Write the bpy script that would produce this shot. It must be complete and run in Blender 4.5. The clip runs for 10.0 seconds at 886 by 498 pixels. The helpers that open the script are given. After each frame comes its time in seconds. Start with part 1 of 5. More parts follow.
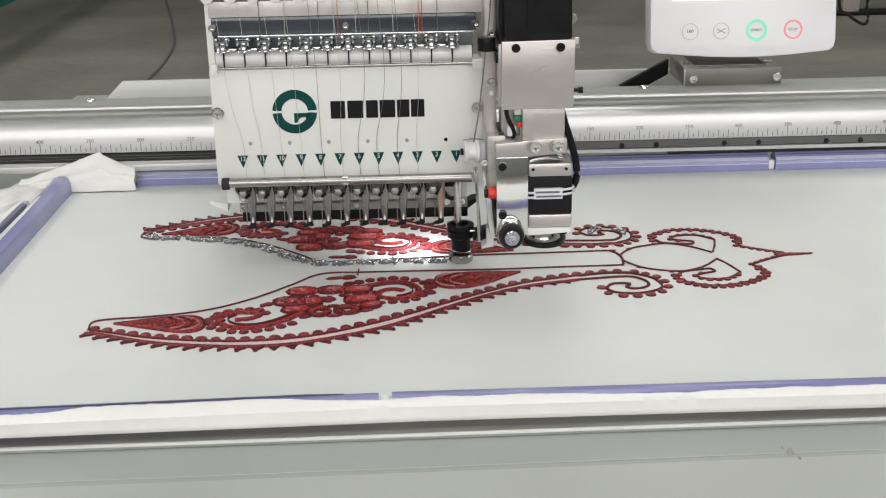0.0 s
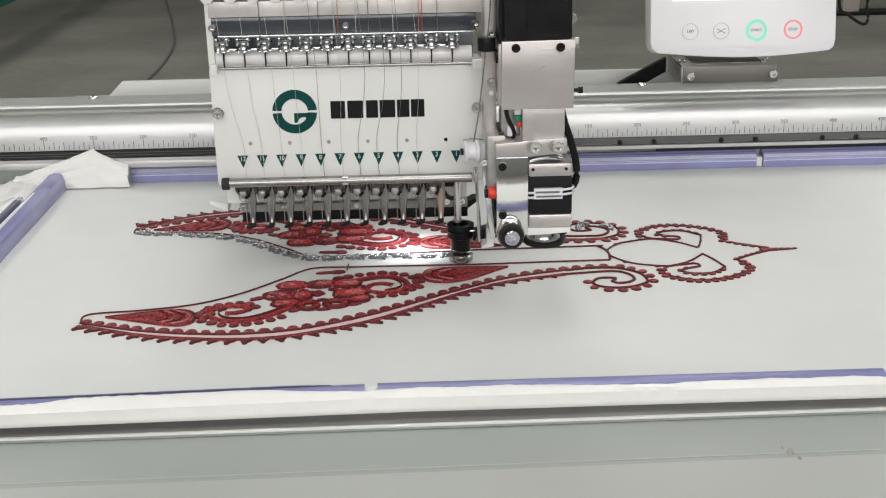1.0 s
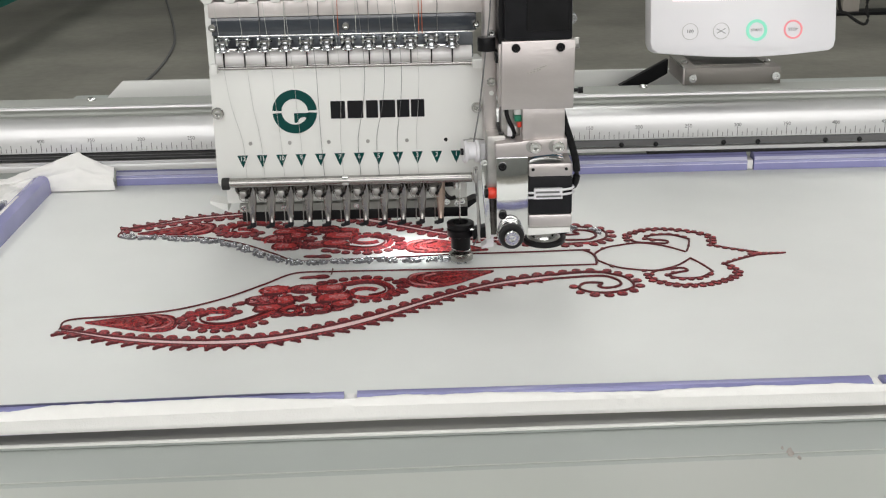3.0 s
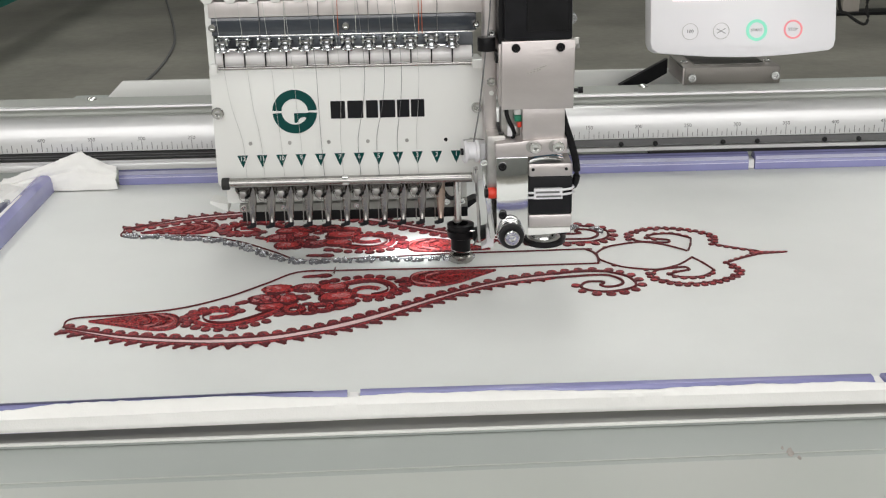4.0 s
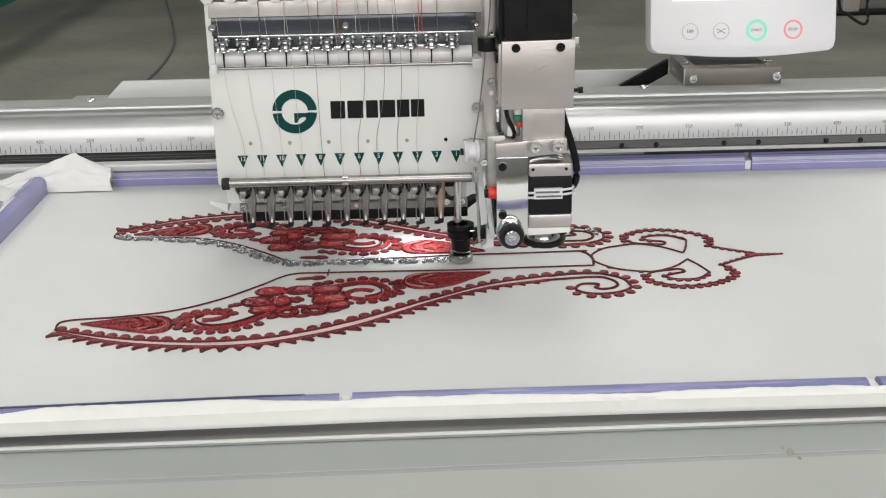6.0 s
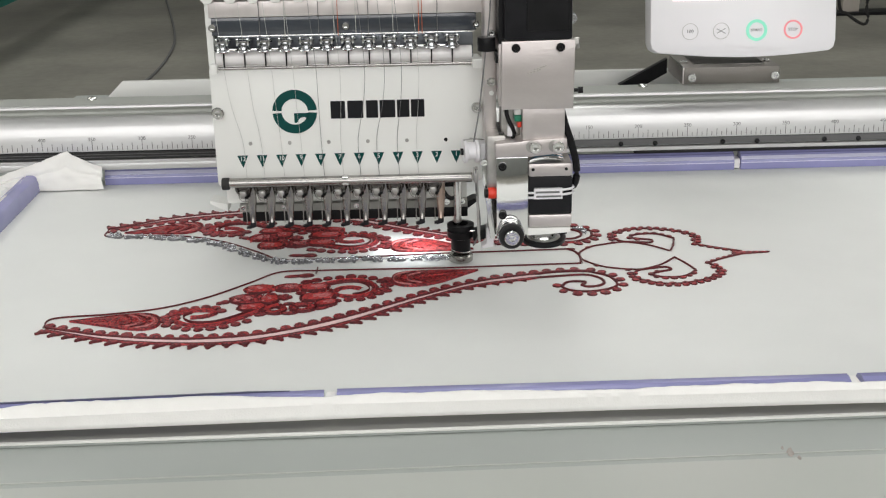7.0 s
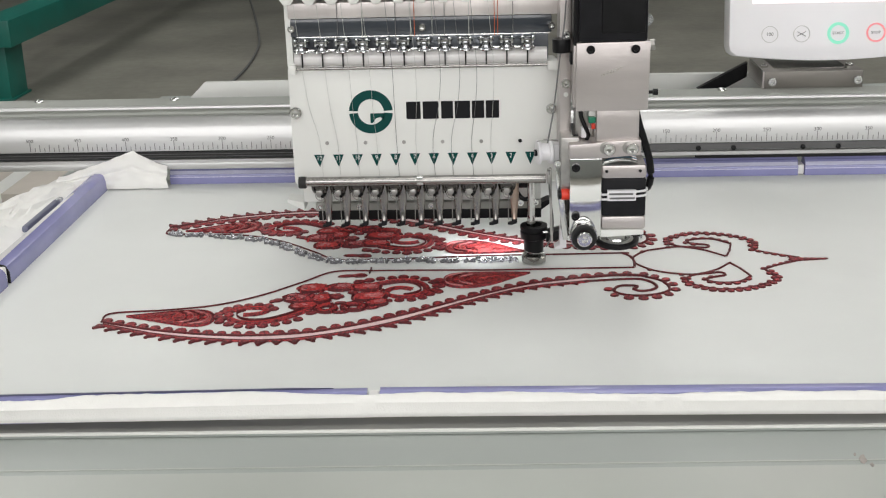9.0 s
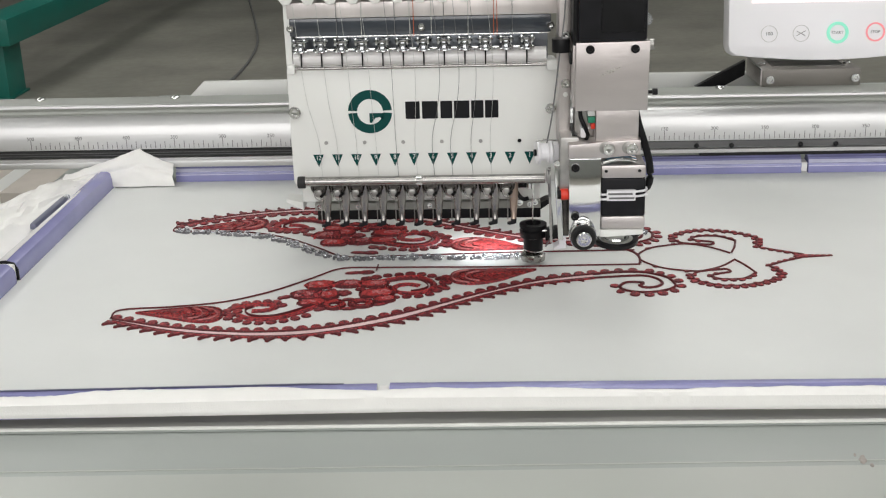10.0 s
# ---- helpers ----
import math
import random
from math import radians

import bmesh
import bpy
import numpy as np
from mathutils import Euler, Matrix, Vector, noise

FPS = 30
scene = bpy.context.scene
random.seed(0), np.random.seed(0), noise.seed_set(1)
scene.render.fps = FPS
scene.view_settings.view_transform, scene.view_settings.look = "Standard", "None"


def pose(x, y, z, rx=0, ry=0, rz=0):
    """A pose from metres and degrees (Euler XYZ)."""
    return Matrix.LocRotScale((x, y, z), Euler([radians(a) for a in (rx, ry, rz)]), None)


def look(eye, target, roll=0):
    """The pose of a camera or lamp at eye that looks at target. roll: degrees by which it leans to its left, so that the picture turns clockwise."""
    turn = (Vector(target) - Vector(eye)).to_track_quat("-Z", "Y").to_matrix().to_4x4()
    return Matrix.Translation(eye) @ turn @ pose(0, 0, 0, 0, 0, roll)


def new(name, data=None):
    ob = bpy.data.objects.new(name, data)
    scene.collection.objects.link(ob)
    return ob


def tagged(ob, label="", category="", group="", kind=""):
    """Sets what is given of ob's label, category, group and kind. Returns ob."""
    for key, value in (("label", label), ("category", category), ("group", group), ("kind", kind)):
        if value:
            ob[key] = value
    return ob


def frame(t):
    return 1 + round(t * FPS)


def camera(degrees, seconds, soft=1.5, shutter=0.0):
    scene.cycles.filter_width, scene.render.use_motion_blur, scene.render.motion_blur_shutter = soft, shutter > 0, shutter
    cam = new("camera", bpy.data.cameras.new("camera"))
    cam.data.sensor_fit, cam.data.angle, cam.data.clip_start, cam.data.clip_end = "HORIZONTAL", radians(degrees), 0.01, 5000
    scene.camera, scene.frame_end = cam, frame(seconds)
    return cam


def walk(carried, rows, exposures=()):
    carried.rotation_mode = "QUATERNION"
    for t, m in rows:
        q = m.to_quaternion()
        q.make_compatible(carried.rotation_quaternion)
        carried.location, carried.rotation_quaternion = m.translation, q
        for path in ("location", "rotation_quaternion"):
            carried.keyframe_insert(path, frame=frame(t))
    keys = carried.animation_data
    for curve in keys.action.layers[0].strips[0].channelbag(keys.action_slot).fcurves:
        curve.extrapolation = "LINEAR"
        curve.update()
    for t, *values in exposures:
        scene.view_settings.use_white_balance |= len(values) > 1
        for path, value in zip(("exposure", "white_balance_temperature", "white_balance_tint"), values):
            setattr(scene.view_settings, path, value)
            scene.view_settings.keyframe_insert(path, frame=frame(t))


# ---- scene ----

# camera and its path
cam = camera(40.08, 10.0, soft=1.18, shutter=0.9)
EYE = (0.0, 0.0, 1.1946)
YAW, PITCH, ROLL = -1.4347, -19.3838, 1.0728


def eye(dx=0.0, dy=0.0, dz=0.0, yaw=0.0, pitch=0.0, roll=0.0):
    return pose(EYE[0] + dx, EYE[1] + dy, EYE[2] + dz, 90 + PITCH + pitch, ROLL + roll, YAW + yaw)


walk(cam, [
    (0.0, eye()), (3.5, eye()), (7.0, eye()), (7.2, eye(yaw=0.05)), (7.3, eye(-0.0001, 0.0002, -0.0004, 0.31, -0.04, -0.01)),
    (7.5, eye(-0.0003, 0.0006, -0.0011, 0.7084, -0.0998, -0.0233)),
    (8.0, eye(0.0026, -0.0045, -0.0012, 2.3572, 0.2215, 0.1170)),
    (8.2, eye(0.0036, -0.0054, -0.0010, 3.24, 0.235, 0.26)), (8.3, eye(0.0041, -0.0058, -0.0009, 3.66, 0.239, 0.36)),
    (8.5, eye(0.0046, -0.0063, -0.0007, 3.7750, 0.2439, 0.4450)),
    (9.0, eye(0.0049, -0.0066, -0.0012, 3.7916, 0.2851, 0.4572)),
    (9.5, eye(0.0053, -0.0056, -0.0008, 3.7771, 0.2344, 0.4703)),
    (10.0, eye(0.0043, -0.0053, -0.0005, 3.7221, 0.2166, 0.4505))])

# shift of the sewing frame (x, y) over time
SHIFT = [(0.0, 0.0, 0.0), (0.5, 0.0019, 0.0107), (1.0, -0.0091, 0.0128), (1.5, -0.0157, 0.0057),
         (2.0, -0.0266, 0.0073), (2.5, -0.0241, 0.0030), (4.0, -0.0195, 0.0053), (4.5, -0.0272, 0.0111),
         (5.0, -0.0324, 0.0024), (5.5, -0.0237, -0.0012), (7.0, -0.0340, 0.0065), (7.5, -0.0436, 0.0061),
         (8.0, -0.0468, 0.0043), (8.5, -0.0436, 0.0092), (9.0, -0.0507, 0.0039), (9.5, -0.0415, 0.0034),
         (10.0, -0.0449, 0.0111)]

# world and lights
world = bpy.data.worlds.new("hall_air")
world.use_nodes = True
world.node_tree.nodes["Background"].inputs[0].default_value = (0.8, 0.9, 1.0, 1)
world.node_tree.nodes["Background"].inputs[1].default_value = 0.2
scene.world = world
scene.view_settings.exposure = 0.0


def area(name, at, target, sx, sy, watts, colour=(1, 1, 1)):
    d = bpy.data.lights.new(name, "AREA")
    d.shape, d.size, d.size_y, d.energy, d.color = "RECTANGLE", sx, sy, watts, colour
    ob = new(name, d)
    ob.matrix_world = look(at, target)
    return ob


COOL = (1.0, 0.98, 0.965)
for x in (-3.0, 0.2, 3.4):
    for y, watts in ((-1.2, 23), (2.4, 29), (6.0, 29)):
        area("tube_light", (x, y, 4.25), (x, y, 0), 1.3, 2.4, watts, COOL)
# Unseen fill added behind the camera; the south wall has no window
area("window_light", (0, -4.9, 2.6), (0, 0, 1.0), 8.0, 2.6, 198, (1.0, 0.98, 0.975))
spot = bpy.data.lights.new("needle_lamp", "SPOT")
spot.energy, spot.spot_size, spot.spot_blend, spot.shadow_soft_size, spot.color = 0.38, radians(155), 0.8, 0.014, (0.93, 0.97, 1.0)
new("needle_lamp", spot).matrix_world = look((-0.002, 0.9770, 0.8825), (-0.008, 0.9830, 0.85))


# materials
def material(name, base, rough=0.5, metal=0.0, vary=0.08, scale=30.0, bump=0.0, bump_scale=400.0, coat=0.0, stretch=(1, 1, 1),
             trans=0.0, emit=None, power=0.0, fine=0.0, edge=(0.3, 0.7)):
    m = bpy.data.materials.new(name)
    m.use_nodes = True
    nt = m.node_tree
    b = nt.nodes["Principled BSDF"]
    b.inputs["Roughness"].default_value, b.inputs["Metallic"].default_value = rough, metal
    b.inputs["Coat Weight"].default_value, b.inputs["Transmission Weight"].default_value = coat, trans
    co = nt.nodes.new("ShaderNodeTexCoord")
    mp = nt.nodes.new("ShaderNodeMapping")
    mp.inputs["Scale"].default_value = stretch
    nt.links.new(co.outputs["Object"], mp.inputs[0])
    n1 = nt.nodes.new("ShaderNodeTexNoise")
    n1.inputs["Scale"].default_value, n1.inputs["Detail"].default_value = scale, 5
    nt.links.new(mp.outputs[0], n1.inputs["Vector"])
    ramp = nt.nodes.new("ShaderNodeValToRGB")
    lo = [max(0, c * (1 - vary)) for c in base]
    hi = [min(1, c * (1 + vary)) for c in base]
    ramp.color_ramp.elements[0].color, ramp.color_ramp.elements[0].position = (*lo, 1), edge[0]
    ramp.color_ramp.elements[1].color, ramp.color_ramp.elements[1].position = (*hi, 1), edge[1]
    nt.links.new(n1.outputs[0], ramp.inputs[0])
    colour = ramp.outputs[0]
    n2 = nt.nodes.new("ShaderNodeTexNoise")
    n2.inputs["Scale"].default_value, n2.inputs["Detail"].default_value = bump_scale, 3
    nt.links.new(mp.outputs[0], n2.inputs["Vector"])
    if fine:
        mix = nt.nodes.new("ShaderNodeMixRGB")
        mix.blend_type = "MULTIPLY"
        mix.inputs[0].default_value = fine
        nt.links.new(colour, mix.inputs[1])
        nt.links.new(n2.outputs[0], mix.inputs[2])
        colour = mix.outputs[0]
    nt.links.new(colour, b.inputs["Base Color"])
    mr = nt.nodes.new("ShaderNodeMapRange")
    mr.inputs[3].default_value, mr.inputs[4].default_value = max(0.02, rough * 0.8), min(1, rough * 1.2)
    nt.links.new(n1.outputs[0], mr.inputs[0])
    nt.links.new(mr.outputs[0], b.inputs["Roughness"])
    if bump:
        bp = nt.nodes.new("ShaderNodeBump")
        bp.inputs["Strength"].default_value, bp.inputs["Distance"].default_value = bump, 0.001
        nt.links.new(n2.outputs[0], bp.inputs["Height"])
        nt.links.new(bp.outputs[0], b.inputs["Normal"])
    if emit:
        b.inputs["Emission Color"].default_value = (*emit, 1)
        b.inputs["Emission Strength"].default_value = power
    return m


FABRIC = material("white_fabric", (0.765, 0.778, 0.757), 0.85, vary=0.02, scale=14, bump=0.15, bump_scale=1800)
CLOTH = material("white_backing", (0.92, 0.91, 0.88), 0.9, vary=0.03, scale=40, bump=0.3, bump_scale=900)


def thread_material(name, dark, mid, bright, scale, rough=0.5):
    """Stitched thread: dark gaps, its own red, and sheen painted in as bright specks."""
    m = material(name, mid, rough, bump=1.0, bump_scale=scale * 1.6)
    nt = m.node_tree
    ramp = next(n for n in nt.nodes if n.type == "VALTORGB")
    n1 = next(n for n in nt.nodes if n.type == "TEX_NOISE")
    n1.inputs["Scale"].default_value, n1.inputs["Detail"].default_value, n1.inputs["Roughness"].default_value = scale, 4, 0.7
    e = ramp.color_ramp.elements
    e[0].position, e[0].color = 0.43, (*dark, 1)
    e[1].position, e[1].color = 0.62, (*bright, 1)
    k = e.new(0.51)
    k.color = (*mid, 1)
    return m


RED = thread_material("red_thread", (0.050, 0.004, 0.008), (0.250, 0.011, 0.019), (0.56, 0.062, 0.066), 560)
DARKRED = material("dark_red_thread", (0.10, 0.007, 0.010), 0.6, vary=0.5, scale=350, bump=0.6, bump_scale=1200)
SEQUIN = thread_material("red_sequin_fill", (0.060, 0.004, 0.007), (0.290, 0.011, 0.017), (0.70, 0.100, 0.085), 620, 0.42)
SILVDARK = material("dark_silver_thread", (0.20, 0.20, 0.21), 0.4, metal=0.6, vary=0.3, scale=500)
GLINT = material("bright_red_thread", (0.46, 0.035, 0.035), 0.42, vary=0.6, scale=700, bump=0.8, bump_scale=1500)
ROSE = material("rose_thread", (0.56, 0.22, 0.22), 0.5, vary=0.3, scale=500)
PINK = material("pink_bounce", (0.80, 0.60, 0.60), 0.6, vary=0.06, scale=200, bump=0.2, bump_scale=900)
SILVER = material("silver_cord", (0.62, 0.63, 0.66), 0.22, metal=0.9, vary=0.35, scale=500, bump=1.0, bump_scale=900)
LAVENDER = material("lavender_plastic", (0.285, 0.285, 0.525), 0.19, vary=0.06, scale=30, bump=0.05, coat=0.2)
PALELAV = material("pale_edge_highlight", (0.62, 0.62, 0.78), 0.35, vary=0.05, scale=60)
LAVDARK = material("dark_lavender", (0.085, 0.085, 0.15), 0.4, vary=0.2, scale=50)
WHITEP = material("white_machine_paint", (0.83, 0.835, 0.80), 0.34, vary=0.02, scale=12, bump=0.03, bump_scale=700, coat=0.25)
PANELW = material("white_panel_plastic", (0.84, 0.83, 0.85), 0.3, vary=0.015, scale=20, coat=0.2)
ALU = material("brushed_aluminium", (0.60, 0.60, 0.595), 0.38, metal=0.85, vary=0.05, scale=60, bump=0.08, bump_scale=300, stretch=(0.05, 1, 1))
ALUV = material("machined_aluminium", (0.56, 0.520, 0.505), 0.33, metal=0.8, vary=0.10, scale=35, bump=0.1, bump_scale=500, stretch=(0.3, 1, 1))
STEEL = material("polished_steel", (0.70, 0.70, 0.69), 0.16, metal=1.0, vary=0.06, scale=80)
STEELD = material("dull_steel", (0.42, 0.41, 0.39), 0.34, metal=1.0, vary=0.15, scale=120, bump=0.1)
CHROME = material("mirror_plate", (0.80, 0.80, 0.79), 0.08, metal=1.0, vary=0.02, scale=20)
BLACK = material("black_plastic", (0.010, 0.010, 0.011), 0.35, vary=0.2, scale=60, bump=0.05)
BLACKM = material("black_motor_paint", (0.011, 0.011, 0.013), 0.42, vary=0.2, scale=80, bump=0.15, bump_scale=900)
RUBBER = material("black_rubber", (0.02, 0.02, 0.02), 0.7, vary=0.2, scale=90)
TEAL = material("dark_teal_print", (0.005, 0.062, 0.056), 0.4, vary=0.08, scale=50)
INK = material("black_print", (0.012, 0.012, 0.014), 0.45, vary=0.1, scale=50)
GREYINK = material("grey_print", (0.16, 0.16, 0.16), 0.5, vary=0.1, scale=90)
WHITEINK = material("white_print", (0.8, 0.8, 0.78), 0.5, vary=0.02, scale=50)
REDP = material("red_plastic", (0.75, 0.045, 0.02), 0.3, vary=0.08, scale=60)
GREENP = material("green_plastic", (0.01, 0.22, 0.12), 0.4, vary=0.1, scale=60)
SMOKE = material("smoked_acrylic", (0.052, 0.060, 0.072), 0.10, vary=0.25, scale=18, coat=0.6, stretch=(1, 1, 3))
CLEAR = material("clear_plastic", (0.86, 0.88, 0.90), 0.12, vary=0.03, scale=60, trans=0.75)
THREAD = material("grey_thread", (0.16, 0.16, 0.16), 0.7, vary=0.3, scale=300)
THREADW = material("pale_thread", (0.52, 0.53, 0.50), 0.6, vary=0.15, scale=300)
THREADO = material("orange_thread", (0.55, 0.13, 0.05), 0.6, vary=0.2, scale=300)
# Reflections on the front board are put into this paler laminate colour
BOARD = material("front_laminate_sheen", (0.440, 0.460, 0.425), 0.30, vary=0.05, scale=5, bump=0.03, bump_scale=90, stretch=(0.15, 1, 1))
TABLE = material("grey_table_laminate", (0.370, 0.396, 0.374), 0.36, vary=0.035, scale=6, bump=0.02, bump_scale=120)
ANOD = material("grey_anodised_aluminium", (0.40, 0.412, 0.382), 0.48, metal=0.25, vary=0.06, scale=40, stretch=(0.05, 1, 1))
GREYRAIL = material("grey_painted_rail", (0.37, 0.368, 0.335), 0.45, vary=0.05, scale=30, stretch=(0.2, 1, 1))
LIP = material("pale_rail_lip", (0.84, 0.84, 0.80), 0.4, vary=0.04, scale=30, stretch=(0.2, 1, 1))
FLOORM = material("worn_concrete_floor", (0.300, 0.293, 0.250), 0.55, vary=0.24, scale=1.7, bump=0.2, bump_scale=20, fine=0.3)
WALLM = material("hall_wall_paint", (0.50, 0.52, 0.50), 0.8, vary=0.05, scale=2, bump=0.1, bump_scale=60)
CEILM = material("hall_ceiling_sheet", (0.55, 0.56, 0.56), 0.7, vary=0.05, scale=2)
GREENM = material("green_machine_paint", (0.010, 0.16, 0.125), 0.4, vary=0.12, scale=4, bump=0.05, bump_scale=80)
TUBEM = material("lit_tube", (0.9, 0.95, 0.92), 0.5, emit=(0.95, 1.0, 0.97), power=6.0)
SCREEN = material("lit_screen", (0.8, 0.7, 0.7), 0.2, emit=(1.0, 0.83, 0.82), power=0.9)
RINGG = material("green_button_light", (0.25, 0.62, 0.47), 0.4, emit=(0.20, 0.85, 0.60), power=0.30)
RINGR = material("red_button_light", (0.70, 0.26, 0.28), 0.4, emit=(0.9, 0.25, 0.28), power=0.30)
STEELB = material("brushed_steel_bracket", (0.26, 0.243, 0.222), 0.4, metal=0.7, vary=0.08, scale=60, bump=0.05, stretch=(0.2, 1, 1))
LATCHM = material("grey_blue_latch", (0.16, 0.17, 0.23), 0.35, metal=0.3, vary=0.1, scale=40)
BEDM = material("grey_blue_bed", (0.26, 0.28, 0.31), 0.22, metal=0.5, vary=0.12, scale=50)
GLOSSW = material("glossy_lever_paint", (0.90, 0.88, 0.87), 0.16, vary=0.03, scale=30, coat=0.5)
CLIPM = material("bright_clip_steel", (0.62, 0.63, 0.64), 0.10, metal=1.0, vary=0.12, scale=200)
DARKST = material("blued_steel", (0.10, 0.092, 0.085), 0.26, metal=0.9, vary=0.3, scale=200)
RODM = material("satin_rod", (0.40, 0.39, 0.37), 0.24, metal=0.95, vary=0.1, scale=60, stretch=(0.1, 1, 1))
FOOTM = material("satin_steel", (0.29, 0.275, 0.26), 0.18, metal=0.95, vary=0.12, scale=90)
SLOTM = material("dull_dark_metal", (0.13, 0.13, 0.13), 0.5, metal=0.4, vary=0.15, scale=40, stretch=(0.2, 1, 1))
COPPER = material("blue_winding", (0.12, 0.24, 0.34), 0.35, metal=0.4, vary=0.4, scale=300)
BRASS = material("warm_steel", (0.44, 0.34, 0.28), 0.3, metal=1.0, vary=0.1, scale=90)
THRAIL = material("worn_aluminium_rail", (0.70, 0.655, 0.635), 0.34, metal=0.4, vary=0.16, scale=25, bump=0.1, bump_scale=400, stretch=(1, 1, 0.15))
for m in (TEAL, INK, BLACK, BLACKM):
    m.node_tree.nodes["Principled BSDF"].inputs["Specular IOR Level"].default_value = 0.15 if m in (TEAL, INK) else 0.20
SCUFF = material("dried_dirt", (0.35, 0.315, 0.285), 0.6, vary=0.2, scale=300)
BOXM = material("pale_cardboard", (0.50, 0.46, 0.41), 0.8, vary=0.08, scale=8)


# builders
def thing(name, base, label, category, group="", kind=""):
    ob = new(name)
    ob.empty_display_size = 0.02
    ob.location = base
    return tagged(ob, label, category, group, kind)


def origin_of(ob):
    v = Vector((0, 0, 0))
    while ob:
        v += ob.location
        ob = ob.parent
    return v


def part(name, bm, mat, parent=None, label="", smooth=True, recalc=True):
    me = bpy.data.meshes.new(name)
    if parent:
        bmesh.ops.translate(bm, verts=bm.verts, vec=-origin_of(parent))
    if recalc:
        bmesh.ops.recalc_face_normals(bm, faces=bm.faces)
    bm.to_mesh(me)
    bm.free()
    for m in (mat if isinstance(mat, (list, tuple)) else (mat,)):
        me.materials.append(m)
    if smooth:
        for p in me.polygons:
            p.use_smooth = True
        me.set_sharp_from_angle(angle=radians(35))
    ob = new(name, me)
    if parent:
        ob.parent = parent
    if label:
        ob["label"] = label
    return ob


def again(ob, shift):
    """The same part once more, moved."""
    c = ob.copy()
    scene.collection.objects.link(c)
    c.location = Vector(ob.location) + Vector(shift)
    for ch in ob.children:
        k = ch.copy()
        scene.collection.objects.link(k)
        k.parent = c
    return c


def box(x0, x1, y0, y1, z0, z1, bev=0.0, bm=None):
    out = bm or bmesh.new()
    tmp = bmesh.new()
    bmesh.ops.create_cube(tmp, size=1)
    for v in tmp.verts:
        v.co = Vector(((x0 + x1) / 2 + v.co.x * (x1 - x0), (y0 + y1) / 2 + v.co.y * (y1 - y0), (z0 + z1) / 2 + v.co.z * (z1 - z0)))
    if bev:
        bmesh.ops.bevel(tmp, geom=tmp.edges[:], offset=bev, segments=2, affect="EDGES", profile=0.6)
    return join(out, tmp)


def join(out, tmp):
    vs = [out.verts.new(v.co) for v in tmp.verts]
    tmp.verts.index_update()
    for f in tmp.faces:
        out.faces.new([vs[v.index] for v in f.verts])
    tmp.free()
    return out


def cyl(at, axis, r, h, seg=24, r2=None, bev=0.0, bm=None):
    """A round bar that starts at a point and runs h along an axis."""
    out = bm or bmesh.new()
    tmp = bmesh.new()
    bmesh.ops.create_cone(tmp, cap_ends=True, segments=seg, radius1=r, radius2=r if r2 is None else r2, depth=h)
    if bev:
        rim = [e for e in tmp.edges if abs(e.verts[0].co.z - e.verts[1].co.z) < 1e-7]
        bmesh.ops.bevel(tmp, geom=rim, offset=bev, segments=2, affect="EDGES", profile=0.6)
    bmesh.ops.translate(tmp, verts=tmp.verts, vec=(0, 0, h / 2))
    m = Matrix.Translation(at) @ Vector(axis).normalized().to_track_quat("Z", "Y").to_matrix().to_4x4()
    bmesh.ops.transform(tmp, matrix=m, verts=tmp.verts)
    return join(out, tmp)


def lathe(at, axis, rz, seg=28, bm=None):
    """A turned piece: radius and height pairs round an axis."""
    out = bm or bmesh.new()
    m = Matrix.Translation(at) @ Vector(axis).normalized().to_track_quat("Z", "Y").to_matrix().to_4x4()
    rings = [[out.verts.new(m @ Vector((r * math.cos(k * math.tau / seg), r * math.sin(k * math.tau / seg), z))) for k in range(seg)] for r, z in rz]
    for a, b in zip(rings, rings[1:]):
        for k in range(seg):
            out.faces.new((a[k], a[(k + 1) % seg], b[(k + 1) % seg], b[k]))
    out.faces.new(rings[0])
    out.faces.new(rings[-1])
    return out


def prism(outline, axis, a0, a1, bev=0.0, bm=None):
    """An outline in two coordinates, drawn out along the third axis from a0 to a1."""
    out = bm or bmesh.new()
    tmp = bmesh.new()

    def put(p, a):
        return {"x": (a, p[0], p[1]), "y": (p[0], a, p[1]), "z": (p[0], p[1], a)}[axis]
    lo = [tmp.verts.new(put(p, a0)) for p in outline]
    hi = [tmp.verts.new(put(p, a1)) for p in outline]
    n = len(outline)
    tmp.faces.new(lo)
    tmp.faces.new(hi)
    for k in range(n):
        tmp.faces.new((lo[k], lo[(k + 1) % n], hi[(k + 1) % n], hi[k]))
    bmesh.ops.recalc_face_normals(tmp, faces=tmp.faces)
    if bev:
        bmesh.ops.bevel(tmp, geom=tmp.edges[:], offset=bev, segments=2, affect="EDGES", profile=0.6)
    return join(out, tmp)


